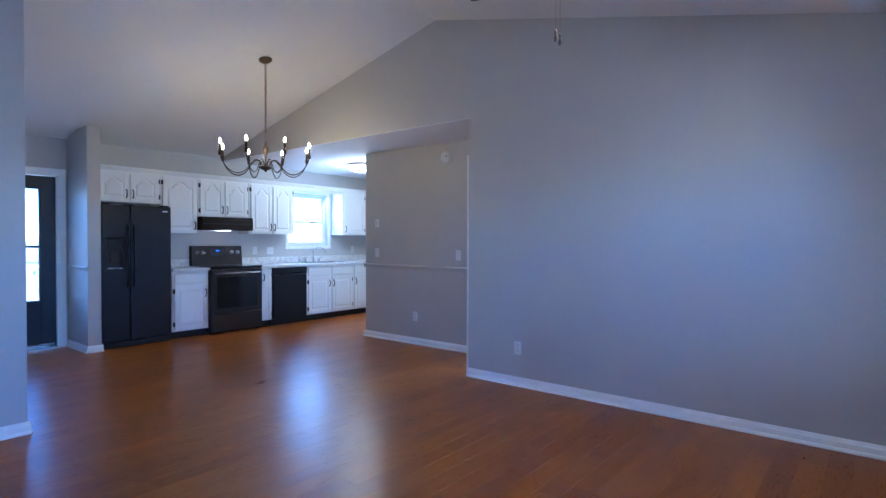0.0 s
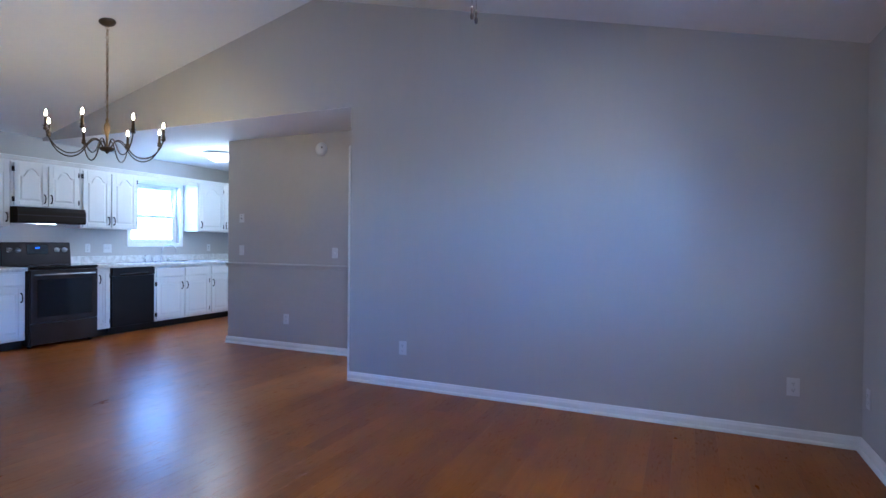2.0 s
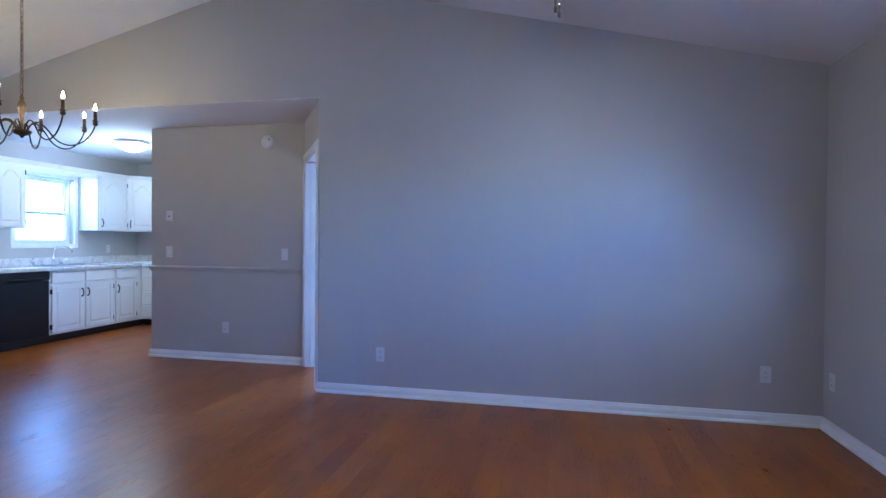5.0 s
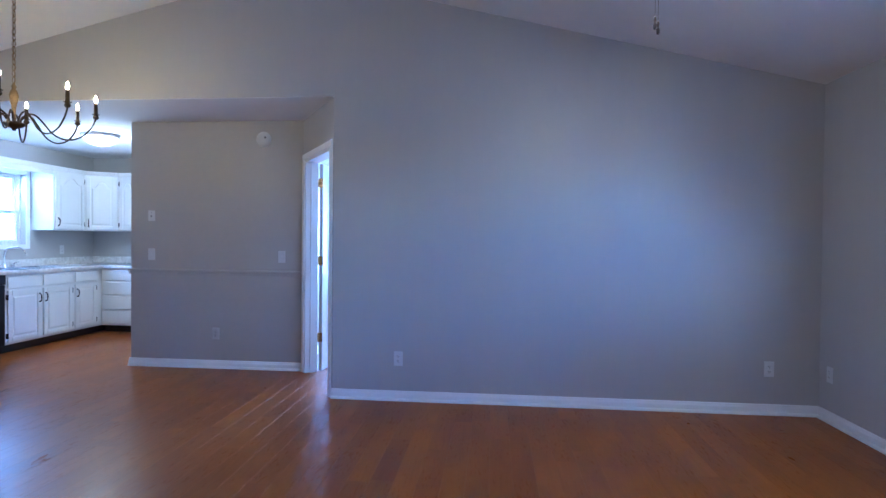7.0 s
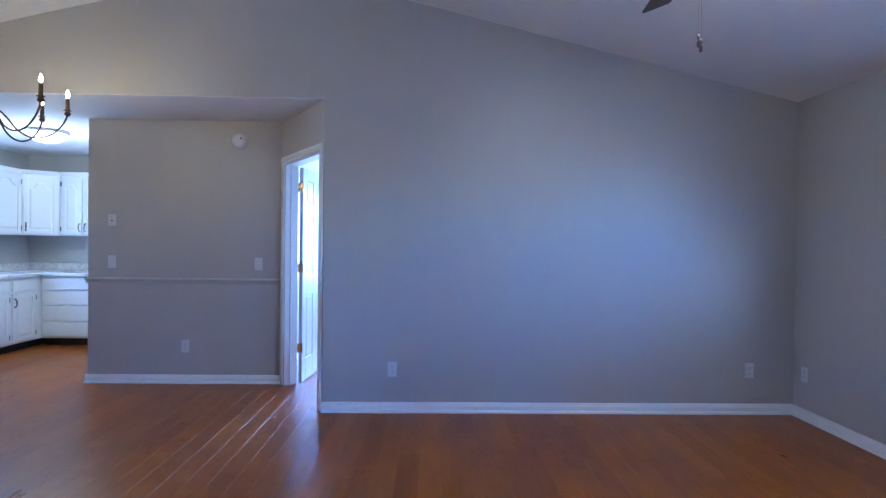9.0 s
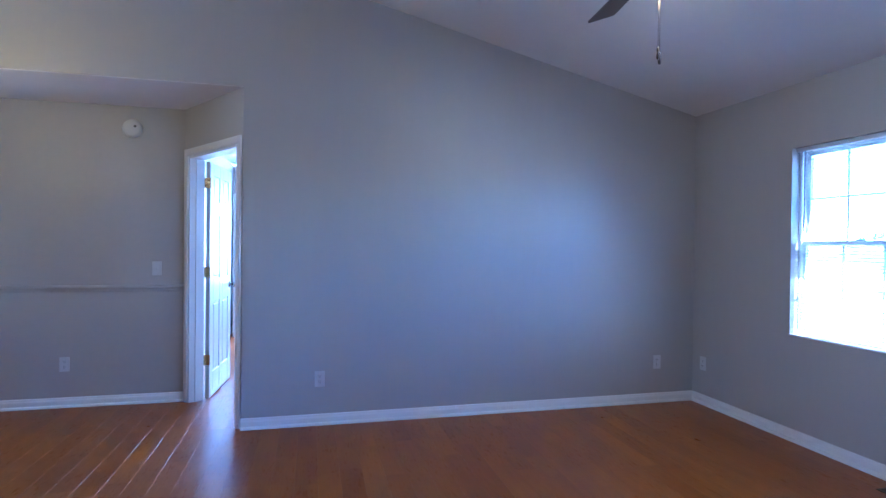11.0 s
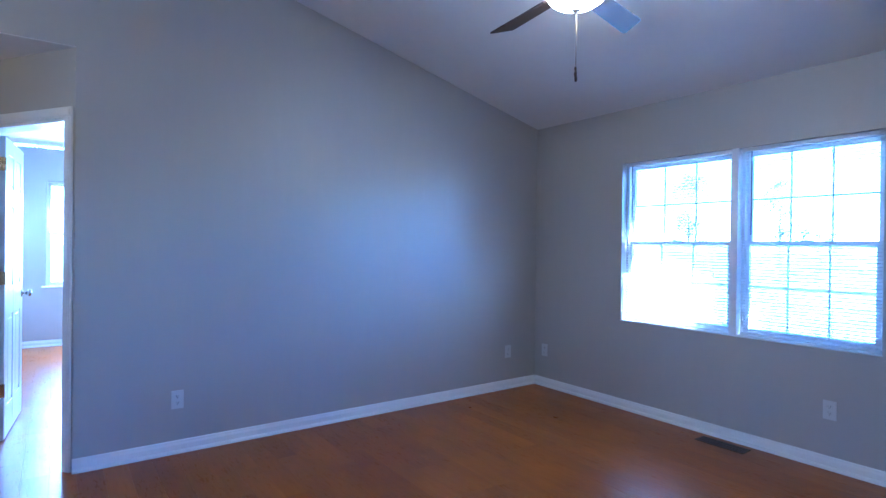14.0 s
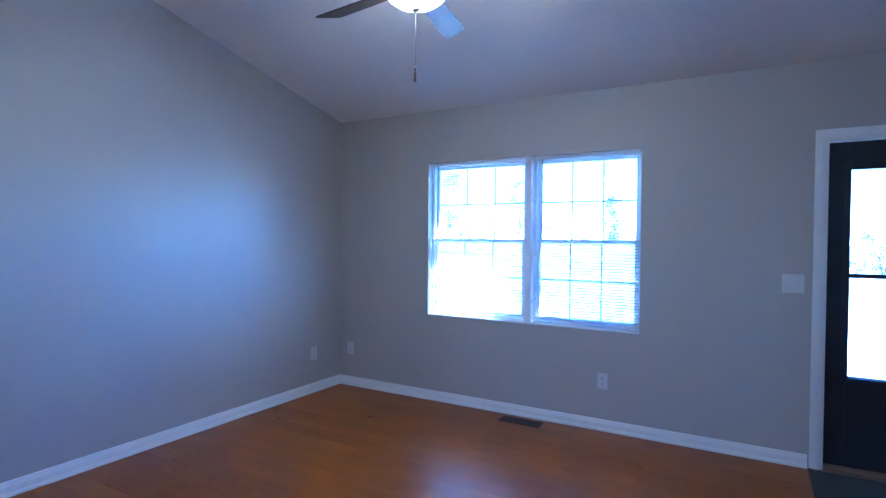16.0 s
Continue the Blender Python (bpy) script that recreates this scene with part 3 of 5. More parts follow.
# ---- windows ----
def sash_window(name, m, width, height, depth, label, cols=3, rows=2, mid=None, grille=True, glass_mat=M_GLASS, lower_mat=None):
    """A double-hung vinyl window in its opening; local x along, y outwards, z up from the sill."""
    root = tagged(new(name), label, "window", kind="structure")
    root.matrix_basis = m
    f = 0.024
    y0, y1 = depth - 0.085, depth - 0.005
    mid = mid or height * 0.5
    for nm, a in (("window_frame", (0, y0, 0, f, y1, height)), ("window_frame", (width - f, y0, 0, width, y1, height)), ("window_frame", (f, y0, 0, width - f, y1, f)), ("window_frame", (f, y0, height - f, width - f, y1, height))):
        part(nm, box(*a, bevel=0.003), M_VINYL, root)
    for lo, hi, ya in ((f, mid + 0.02, y0 + 0.008), (mid - 0.02, height - f, y0 + 0.042)):
        s, yb = 0.029, ya + 0.030
        bm = bmesh.new()
        bx(bm, f, ya, lo, f + s, yb, hi, bevel=0.003)
        bx(bm, width - f - s, ya, lo, width - f, yb, hi, bevel=0.003)
        bx(bm, f + s, ya, lo, width - f - s, yb, lo + s, bevel=0.003)
        bx(bm, f + s, ya, hi - s, width - f - s, yb, hi, bevel=0.003)
        sash = part("sash", bm, M_VINYL, root)
        g0, g1, h0, h1 = f + s, width - f - s, lo + s, hi - s
        if grille:
            for i in range(1, cols):
                x = g0 + (g1 - g0) * i / cols
                part("muntin", box(x - 0.006, ya + 0.011, h0, x + 0.006, ya + 0.019, h1), M_VINYL, sash)
            for j in range(1, rows):
                z = h0 + (h1 - h0) * j / rows
                part("muntin", box(g0, ya + 0.0105, z - 0.006, g1, ya + 0.0195, z + 0.006), M_VINYL, sash)
        p = part("pane", box(g0, ya + 0.020, h0, g1, ya + 0.023, h1), lower_mat if lower_mat and lo == f else glass_mat, sash)
        p.visible_shadow = False
    bm = bmesh.new()
    tube(bm, [(width / 2 - 0.03, y0 + 0.0, mid + 0.022), (width / 2 + 0.03, y0 + 0.0, mid + 0.022)], 0.007, 8)
    part("sash_lock", bm, M_VINYL, root)
    return root


WM = 2.28
for name, a, b in (("window_1", WM + 0.024, WIN[1]), ("window_2", WIN[0], WM - 0.024)):
    sash_window(name, pose(XE, b, WIN[2], 0, 0, -90), b - a, WIN[3] - WIN[2], 0.15, "white vinyl double-hung window with a muntin grid", mid=0.635, lower_mat=M_SCREEN)
setting("window_mullion", box(XE + 0.008, WM - 0.024, WIN[2], XE + 0.148, WM + 0.024, WIN[3]), M_VINYL, "white post between the two windows", "mullion")
setting("window_sill", box(XE - 0.007, WIN[0] - 0.004, WIN[2] - 0.008, XE + 0.07, WIN[1] + 0.004, WIN[2] + 0.002, bevel=0.003), M_TRIM, "thin white sill under the double window", "sill")
sash_window("window_3", pose(XW, KW[0], KW[2], 0, 0, 90), KW[1] - KW[0], KW[3] - KW[2], 0.15, "white vinyl kitchen window above the sink", grille=False, mid=0.40, glass_mat=M_GLASS_LOWE)
bm = bmesh.new()
for a in ((KW[0] - 0.055, KW[2] - 0.055, KW[0], KW[3] + 0.055), (KW[1], KW[2] - 0.055, KW[1] + 0.055, KW[3] + 0.055), (KW[0], KW[2] - 0.055, KW[1], KW[2]), (KW[0], KW[3], KW[1], KW[3] + 0.055)):
    bx(bm, XW + 0.0005, a[0], a[1], XW + 0.015, a[2], a[3], bevel=0.003)
setting("window_casing", bm, M_TRIM, "white casing round the kitchen window", "window trim")
sash_window("window_4", pose(-3.24, YB, 0.76), 1.64, 1.33, 0.12, "white vinyl bedroom window", grille=False)
setting("window_sill", box(-3.28, YB - 0.02, 0.742, -1.56, YB + 0.03, 0.762, bevel=0.004), M_TRIM, "thin white bedroom window sill", "sill")

# ---- kitchen cabinets ----
def panel_door(bm, w, h, arch=False, x0=0.0):
    """A framed door with a raised field, flat or with a cathedral arch; local x out, y along, z up."""
    t, st = 0.020, 0.052
    fr = ((x0, 0, 0), (0, 1, 0), (0, 0, 1), (1, 0, 0))
    bx(bm, x0, 0.001, 0.001, x0 + 0.010, w - 0.001, h - 0.001)
    bx(bm, x0 + 0.010, 0, 0, x0 + t, st, h, bevel=0.003)
    bx(bm, x0 + 0.010, w - st, 0, x0 + t, w, h, bevel=0.003)
    bx(bm, x0 + 0.010, st, 0, x0 + t, w - st, st, bevel=0.003)
    iw = w - 2 * st
    rise = min(0.075, h * 0.16) if arch else 0.0

    def crown(u, drop):
        s = min(u, 1 - u)
        k = 0.0 if s < 0.10 else min(1.0, (s - 0.10) / 0.32)
        return drop + rise * (0.5 - 0.5 * math.cos(math.pi * k))
    n = 14 if arch else 1
    top = h - st - rise
    low = [(st + iw * i / n, top + crown(i / n, 0)) for i in range(n + 1)]
    o, u, v, w3 = fr
    prism(bm, [(st, h), (w - st, h)] + low[::-1], ((x0 + 0.010, 0, 0), u, v, w3), t - 0.010)
    g, c = 0.014, 0.016
    field = [(st + g, st + g), (w - st - g, st + g)] + [(st + g + (iw - 2 * g) * i / n, top - g + crown(i / n, 0)) for i in range(n, -1, -1)]
    mid = Vector((w / 2, h / 2))
    inner = [(a + (c if a < mid.x else -c) * (1 if abs(a - mid.x) > iw * 0.3 else 0), b + (c if b < mid.y else -c)) for a, b in field]
    lo = [bm.verts.new((x0 + 0.010, a, b)) for a, b in field]
    hi = [bm.verts.new((x0 + 0.0175, a, b)) for a, b in inner]
    fs = [bm.faces.new(hi)]
    for i in range(len(lo)):
        j = (i + 1) % len(lo)
        fs.append(bm.faces.new((lo[i], lo[j], hi[j], hi[i])))
    bmesh.ops.recalc_face_normals(bm, faces=fs)
    return bm


def pull(parent, x, y, z, half=0.048):
    """An arched iron bar pull, upright."""
    bm = bmesh.new()
    tube(bm, [(x + 0.002, y, z - half), (x + 0.014, y, z - half * 0.92), (x + 0.024, y, z - half * 0.55), (x + 0.026, y, z), (x + 0.024, y, z + half * 0.55), (x + 0.014, y, z + half * 0.92), (x + 0.002, y, z + half)], [0.008, 0.0065, 0.0055, 0.0075, 0.0055, 0.0065, 0.008], 8)
    for s in (-1, 1):
        tube(bm, [(x, y, z + s * half), (x + 0.003, y, z + s * half)], 0.009, 10)
    return part("handle", bm, M_IRON, parent, "arched oil-rubbed iron pull")


def butts(parent, x, y, zs, side):
    for z in zs:
        bm = bmesh.new()
        bx(bm, x - 0.006, y, z - 0.028, x + 0.004, y + side * 0.018, z + 0.028, bevel=0.001)
        tube(bm, [(x + 0.006, y, z - 0.030), (x + 0.006, y, z + 0.030)], 0.006, 8)
        part("hinge", bm, M_IRON, parent, "small black cabinet hinge")


def cabinet_door(root, x, y, z, w, h, arch, handle_side, handle_up):
    bm = panel_door(bmesh.new(), w, h, arch)
    bm.transform(pose(x, y, z))
    door = part("door", bm, M_CAB, root)
    hy = y + (0.026 if handle_side < 0 else w - 0.026)
    hz = z + h - 0.11 if handle_up else z + 0.09
    pull(door, x + 0.020, hy, hz)
    by = y + w if handle_side < 0 else y
    butts(door, x + 0.010, by, (z + 0.07, z + h - 0.07), 1 if handle_side < 0 else -1)
    return door


def base_unit(m, width, columns, label, drawer=True, depth=0.57, toe=True):
    """Base cabinet; columns: (start, width, handle side). Local x out of the wall, y along it."""
    root = thing("base_cabinet", m, label, "cabinet", "kitchen base cabinets")
    part("body", box(0.002, 0.001, 0.10, depth, width - 0.001, 0.872, bevel=0.002), M_CAB, root)
    if toe:
        part("toe_kick", box(0.002, 0.001, 0.003, depth - 0.07, width - 0.001, 0.099), M_TOE, root, "black recessed toe kick")
    for a, w, side in columns:
        top = 0.845
        if drawer:
            bm = box(depth + 0.001, a, 0.715, depth + 0.020, a + w, top, bevel=0.006, seg=2)
            part("drawer_front", bm, M_CAB, root)
            top = 0.690
        cabinet_door(root, depth + 0.001, a, 0.125, w, top - 0.125, False, side, True)
    return root


def drawer_unit(m, width, label, depth=0.57):
    root = thing("base_cabinet", m, label, "cabinet", "kitchen base cabinets")
    part("body", box(0.002, 0.001, 0.10, depth, width - 0.001, 0.872, bevel=0.002), M_CAB, root)
    part("toe_kick", box(0.002, 0.001, 0.003, depth - 0.07, width - 0.001, 0.099), M_TOE, root, "black recessed toe kick")
    for lo, hi in ((0.125, 0.30), (0.315, 0.50), (0.515, 0.69), (0.705, 0.845)):
        part("drawer_front", box(depth + 0.001, 0.02, lo, depth + 0.020, width - 0.02, hi, bevel=0.006, seg=2), M_CAB, root)
    return root


def wall_unit(m, width, z0, z1, columns, label, depth=0.31):
    root = thing("wall_cabinet", m, label, "cabinet", "kitchen wall cabinets")
    part("body", box(0.002, 0.001, z0, depth, width - 0.001, z1, bevel=0.002), M_CAB, root)
    for a, w, side in columns:
        cabinet_door(root, depth + 0.001, a, z0 + 0.015, w, z1 - z0 - 0.045, True, side, False)
    return root


def on_west(y):
    return pose(XW, y, 0)


def on_north(x):
    return pose(x, YK, 0, 0, 0, -90)


base_unit(on_west(3.19), 0.485, [(0.03, 0.43, 1)], "white base cabinet with one drawer beside the refrigerator")
base_unit(on_west(4.452), 0.198, [(0.02, 0.158, -1)], "narrow white base cabinet between range and dishwasher", drawer=False)
base_unit(on_west(5.272), 0.965, [(0.03, 0.435, 1), (0.50, 0.435, -1)], "white two-door sink cabinet with false drawer fronts")
base_unit(on_west(6.237), 0.40, [(0.02, 0.36, -1)], "white base cabinet next to the kitchen corner")
corner = thing("base_cabinet", pose(XW, 6.637, 0), "white blind corner base cabinet", "cabinet", "kitchen base cabinets")
part("body", box(0.002, 0.001, 0.10, 0.57, 0.655, 0.872), M_CAB, corner)
part("toe_kick", box(0.002, 0.001, 0.003, 0.50, 0.655, 0.099), M_TOE, corner, "black recessed toe kick")
drawer_unit(on_north(XW + 0.575), 0.62, "white four-drawer base cabinet on the short run")
base_unit(on_north(XW + 1.197), 0.45, [(0.02, 0.41, -1)], "white base cabinet at the end of the short run")

ZU = 2.135
wall_unit(on_west(2.37), 0.795, 1.75, ZU, [(0.075, 0.335, 1), (0.435, 0.34, -1)], "short white two-door wall cabinet over the refrigerator")
wall_unit(on_west(3.167), 0.49, 1.375, ZU, [(0.025, 0.445, 1)], "white single-door wall cabinet with an arched panel")
wall_unit(on_west(3.659), 0.768, 1.605, ZU, [(0.03, 0.345, 1), (0.395, 0.345, -1)], "short white two-door wall cabinet over the range hood")
wall_unit(on_west(4.429), 0.79, 1.375, ZU, [(0.03, 0.355, 1), (0.405, 0.355, -1)], "white two-door wall cabinet beside the kitchen window")
wall_unit(on_west(6.225), 0.525, 1.375, ZU, [(0.03, 0.47, -1)], "white wall cabinet on the far side of the kitchen window")
wall_unit(on_north(XW + 0.62), 0.60, 1.375, ZU, [(0.03, 0.26, 1), (0.31, 0.26, -1)], "white two-door wall cabinet on the short run")
wall_unit(on_north(XW + 1.222), 0.60, 1.375, ZU, [(0.03, 0.26, 1), (0.31, 0.26, -1)], "white two-door wall cabinet at the end of the short run")

# diagonal corner wall cabinet
P0, P1 = Vector((XW + 0.311, 6.751)), Vector((XW + 0.619, YK - 0.311))
diag = thing("wall_cabinet", pose(XW, YK, 0), "white diagonal corner wall cabinet with one arched door", "cabinet", "kitchen wall cabinets")
outline = [(0.002, -0.002), (0.002, P0.y - YK), (P0.x - XW, P0.y - YK), (P1.x - XW, P1.y - YK), (P1.x - XW, -0.002)]
part("body", prism(bmesh.new(), outline, ((0, 0, 1.375), (1, 0, 0), (0, 1, 0), (0, 0, 1)), ZU - 1.375), M_CAB, diag)
dlen = (P1 - P0).length
dang = math.degrees(math.atan2(P1.y - P0.y, P1.x - P0.x)) - 90
bm = panel_door(bmesh.new(), dlen - 0.03, ZU - 1.375 - 0.045, True)
local = pose(P0.x - XW, P0.y - YK, 0, 0, 0, dang)
bm.transform(local @ pose(0.001, 0.015, 1.39))
ddoor = part("door", bm, M_CAB, diag)
h = pull(ddoor, 0.021, 0.045, 1.48)
h.data.transform(local)

valance = thing("valance", pose(XW, 5.221, 0), "white painted valance board over the kitchen window", "valance")
part("board", box(0.285, 0.0, 2.075, 0.305, 1.002, ZU, bevel=0.003), M_CAB, valance)


def crown_run(p0, p1, out, w=0.0):
    prof = [(0.0, ZU + 0.001), (0.004, ZU + 0.001), (0.012, ZU + 0.012), (0.022, ZU + 0.030), (0.034, ZU + 0.044), (0.034, ZU + 0.052), (-0.02, ZU + 0.052), (-0.02, ZU + 0.001)]
    return moulding("cabinet_crown", p0, p1, out, prof, "white crown moulding along the wall cabinets", "moulding")


crown_run((XW + 0.31, 2.37), (XW + 0.31, P0.y), (1, 0))
crown_run(P0, P1, (P1 - P0).orthogonal() * -1)
crown_run(P1, (XW + 1.83, P1.y), (0, -1))

# worktop, in one L with a gap for the range
counter = thing("worktop", pose(XW, 0, 0), "pale marbled laminate worktop with an upstand", "worktop")
part("slab", box(0.002, 3.185, 0.874, 0.615, 3.680, 0.914, bevel=0.006, seg=2), M_LAM, counter)
bm = bmesh.new()
bx(bm, 0.002, 4.450, 0.874, 0.615, 5.36, 0.914, bevel=0.005, seg=2)
bx(bm, 0.002, 5.36, 0.8745, 0.095, 6.16, 0.9135)
bx(bm, 0.535, 5.36, 0.8745, 0.615, 6.16, 0.9135, bevel=0.004)
bx(bm, 0.002, 6.16, 0.874, 0.615, YK - 0.002, 0.914, bevel=0.005, seg=2)
bx(bm, 0.6145, YK - 0.615, 0.8745, 1.68, YK - 0.002, 0.9135, bevel=0.005, seg=2)
part("slab", bm, M_LAM, counter)
for a in ((0.002, 3.185, 0.9145, 0.020, 3.680, 1.01), (0.002, 4.450, 0.9145, 0.020, YK - 0.021, 1.01), (0.002, YK - 0.020, 0.9145, 1.68, YK - 0.002, 1.01)):
    part("upstand", box(*a, bevel=0.004), M_LAM, counter)

# sink and taps
sink = thing("sink", pose(XW + 0.315, 5.76, 0.914), "stainless double-bowl sink set into the worktop", "sink")
for s in (-1, 1):
    bm = bmesh.new()
    c = s * 0.195
    for a in ((-0.20, c - 0.175, -0.16, -0.196, c + 0.175, 0.002), (0.196, c - 0.175, -0.16, 0.20, c + 0.175, 0.002), (-0.20, c - 0.179, -0.16, 0.20, c - 0.175, 0.002), (-0.20, c + 0.175, -0.16, 0.20, c + 0.179, 0.002), (-0.20, c - 0.179, -0.164, 0.20, c + 0.179, -0.16)):
        bx(bm, *a)
    part("bowl", bm, M_STEEL, sink)
bm = bmesh.new()
for a in ((-0.225, -0.405, 0.001, -0.20, 0.405, 0.006), (0.20, -0.405, 0.001, 0.225, 0.405, 0.006), (-0.20, -0.405, 0.001, 0.20, -0.375, 0.006), (-0.20, 0.375, 0.001, 0.20, 0.405, 0.006), (-0.20, -0.016, 0.001, 0.20, 0.016, 0.006)):
    bx(bm, *a, bevel=0.002)
part("rim", bm, M_STEEL, sink)
tap = thing("faucet", pose(XW + 0.065, 5.79, 0.914), "chrome gooseneck kitchen faucet with side handle", "faucet")
arc = [(0, 0, 0.0), (0, 0, 0.17)] + [(0.075 - 0.075 * math.cos(a), 0, 0.17 + 0.075 * math.sin(a)) for a in [math.pi * i / 10 for i in range(1, 11)]] + [(0.15, 0, 0.145)]
bm = tube(bmesh.new(), [(x * 1.15, x * 0.75, z) for x, y, z in arc], 0.0095, 10)
part("spout", bm, M_CHROME, tap)
part("base", lathe(bmesh.new(), [(0.0, 0.0005), (0.028, 0.0005), (0.028, 0.006), (0.018, 0.014), (0.016, 0.05), (0.012, 0.06)], seg=20), M_CHROME, tap)
bm = bmesh.new()
lathe(bm, [(0, 0.0005), (0.024, 0.0005), (0.022, 0.03), (0.014, 0.045), (0, 0.048)], (0, 0.11, 0), 16)
tube(bm, [(0, 0.11, 0.04), (0.03, 0.135, 0.065), (0.05, 0.155, 0.072)], [0.008, 0.006, 0.007], 8)
part("lever", bm, M_CHROME, tap)
soap = thing("soap_dispenser", pose(XW + 0.07, 5.50, 0.914), "small chrome soap dispenser behind the sink", "soap dispenser")
part("body", lathe(bmesh.new(), [(0, 0.0005), (0.020, 0.0005), (0.020, 0.055), (0.008, 0.062), (0.007, 0.09), (0.0, 0.09)], seg=16), M_CHROME, soap)
part("nozzle", tube(bmesh.new(), [(0, 0, 0.088), (0.02, 0, 0.094), (0.045, 0, 0.088)], 0.006, 8), M_CHROME, soap)
spray = thing("side_sprayer", pose(XW + 0.07, 5.62, 0.914), "chrome side sprayer beside the faucet", "sprayer")
part("holder", lathe(bmesh.new(), [(0, 0.0005), (0.022, 0.0005), (0.018, 0.02), (0.013, 0.03), (0, 0.03)], seg=14), M_CHROME, spray)
part("head", lathe(bmesh.new(), [(0, 0.028), (0.011, 0.03), (0.013, 0.06), (0.010, 0.072), (0, 0.074)], seg=14), M_CHROME, spray)

# ---- refrigerator: side by side, dispenser in the narrow door ----
fr = thing("refrigerator", pose(XW + 0.02, 2.375, 0), "black side-by-side refrigerator with an ice dispenser", "refrigerator")
FW, FX = 0.785, 0.545
part("body", box(0, 0, 0.03, FX, FW, 1.685, bevel=0.006), M_BLACK, fr)
part("grille", box(FX - 0.10, 0.01, 0.004, FX + 0.03, FW - 0.01, 0.075, bevel=0.004), M_TOE, fr)
split = 0.305
for nm, a, b in (("door", 0.003, split - 0.003), ("door", split + 0.003, FW - 0.003)):
    if a < 0.1:
        d = part(nm, box(FX + 0.008, a, 0.085, FX + 0.020, b, 1.695, bevel=0.003), M_BLACK, fr)
        part("lower_panel", box(FX + 0.0205, a, 0.085, FX + 0.075, b, 0.938, bevel=0.012, seg=3), M_BLACK, d)
        part("upper_panel", box(FX + 0.0205, a, 1.297, FX + 0.075, b, 1.695, bevel=0.012, seg=3), M_BLACK, d)
        part("side_panel", box(FX + 0.0205, a, 0.9385, FX + 0.074, a + 0.05, 1.2965), M_BLACK, d)
        part("side_panel", box(FX + 0.0205, b - 0.075, 0.9385, FX + 0.074, b, 1.2965), M_BLACK, d)
    else:
        d = part(nm, box(FX + 0.008, a, 0.085, FX + 0.075, b, 1.695, bevel=0.014, seg=3), M_BLACK, fr)
    if a < 0.1:
        part("dispenser_panel", box(FX + 0.060, a + 0.052, 1.17, FX + 0.078, b - 0.077, 1.293, bevel=0.004), M_GLOSS, d, "glossy dispenser control panel")
        part("drip_tray", box(FX + 0.021, a + 0.055, 0.942, FX + 0.082, b - 0.080, 0.955, bevel=0.003), M_STEEL, d, "pale drip tray edge")
        part("paddle", box(FX + 0.021, a + 0.10, 1.02, FX + 0.030, b - 0.12, 1.14, bevel=0.005), M_TOE, d)
    hy = b - 0.030 if a < 0.1 else a + 0.030
    bm = tube(bmesh.new(), [(FX + 0.074, hy, 0.72), (FX + 0.105, hy, 0.76), (FX + 0.112, hy, 1.00), (FX + 0.105, hy, 1.42), (FX + 0.074, hy, 1.47)], 0.011, 10)
    part("handle", bm, M_BLACK, d)
    if a > 0.1:
        bm = lathe(bmesh.new(), [(0, 0), (0.034, 0), (0.032, 0.002), (0, 0.003)], seg=24)
        bm.transform(pose(FX + 0.0745, b - 0.075, 1.635, 0, 90, 0) @ Matrix.Diagonal((0.36, 1, 1, 1)))
        part("badge", bm, M_STEEL, d, "small oval silver badge")
for y in (0.06, FW - 0.06, split):
    part("hinge_cover", box(FX - 0.06, y - 0.04, 1.6855, FX + 0.055, y + 0.04, 1.712, bevel=0.006), M_BLACK, fr)

# ---- range with oven ----
rg = thing("range", pose(XW + 0.02, 3.684, 0), "black and dark steel electric range with a glass top", "range")
RW, RX = 0.762, 0.585
part("body", box(0, 0, 0.03, RX, RW, 0.895, bevel=0.004), M_DARKSTEEL, rg)
for y in (0.04, RW - 0.04):
    for x in (0.05, RX - 0.05):
        part("foot", lathe(bmesh.new(), [(0, 0.002), (0.022, 0.002), (0.018, 0.03), (0, 0.03)], (x, y, 0), 12), M_TOE, rg)
top = part("cooktop", box(0.0, -0.002, 0.8955, RX + 0.035, RW + 0.002, 0.922, bevel=0.006, seg=2), M_GLOSS, rg)
for x, y, r in ((0.17, 0.20, 0.075), (0.17, 0.57, 0.09), (0.42, 0.20, 0.10), (0.42, 0.57, 0.075)):
    bm = lathe(bmesh.new(), [(r, 0.9222), (r + 0.003, 0.9226), (r + 0.006, 0.9222)], (x, y, 0), 32)
    part("burner_ring", bm, M_DARKSTEEL, top)
guard = bmesh.new()
prism(guard, [(0.0, 0.923), (0.085, 0.923), (0.075, 1.03), (0.055, 1.185), (0.045, 1.195), (0.0, 1.195)], ((0, 0, 0), (1, 0, 0), (0, 0, 1), (0, 1, 0)), RW)
bg = part("backguard", guard, M_DARKSTEEL, rg, "dark steel control panel")
bm = box(0, 0.262, 0.02, 0.004, 0.50, 0.135, bevel=0.001)
bm.transform(pose(0.0755, 0, 1.03, 0, -7.5, 0))
part("display", bm, M_GLOSS, bg, "black glass clock display")
for k, y in enumerate((0.355, 0.372, 0.392)):
    bm = box(0, y, 0.088, 0.0055, y + 0.012, 0.102)
    bm.transform(pose(0.0755, 0, 1.03, 0, -7.5, 0))
    part("digit", bm, M_LED, bg, "glowing blue clock digit")
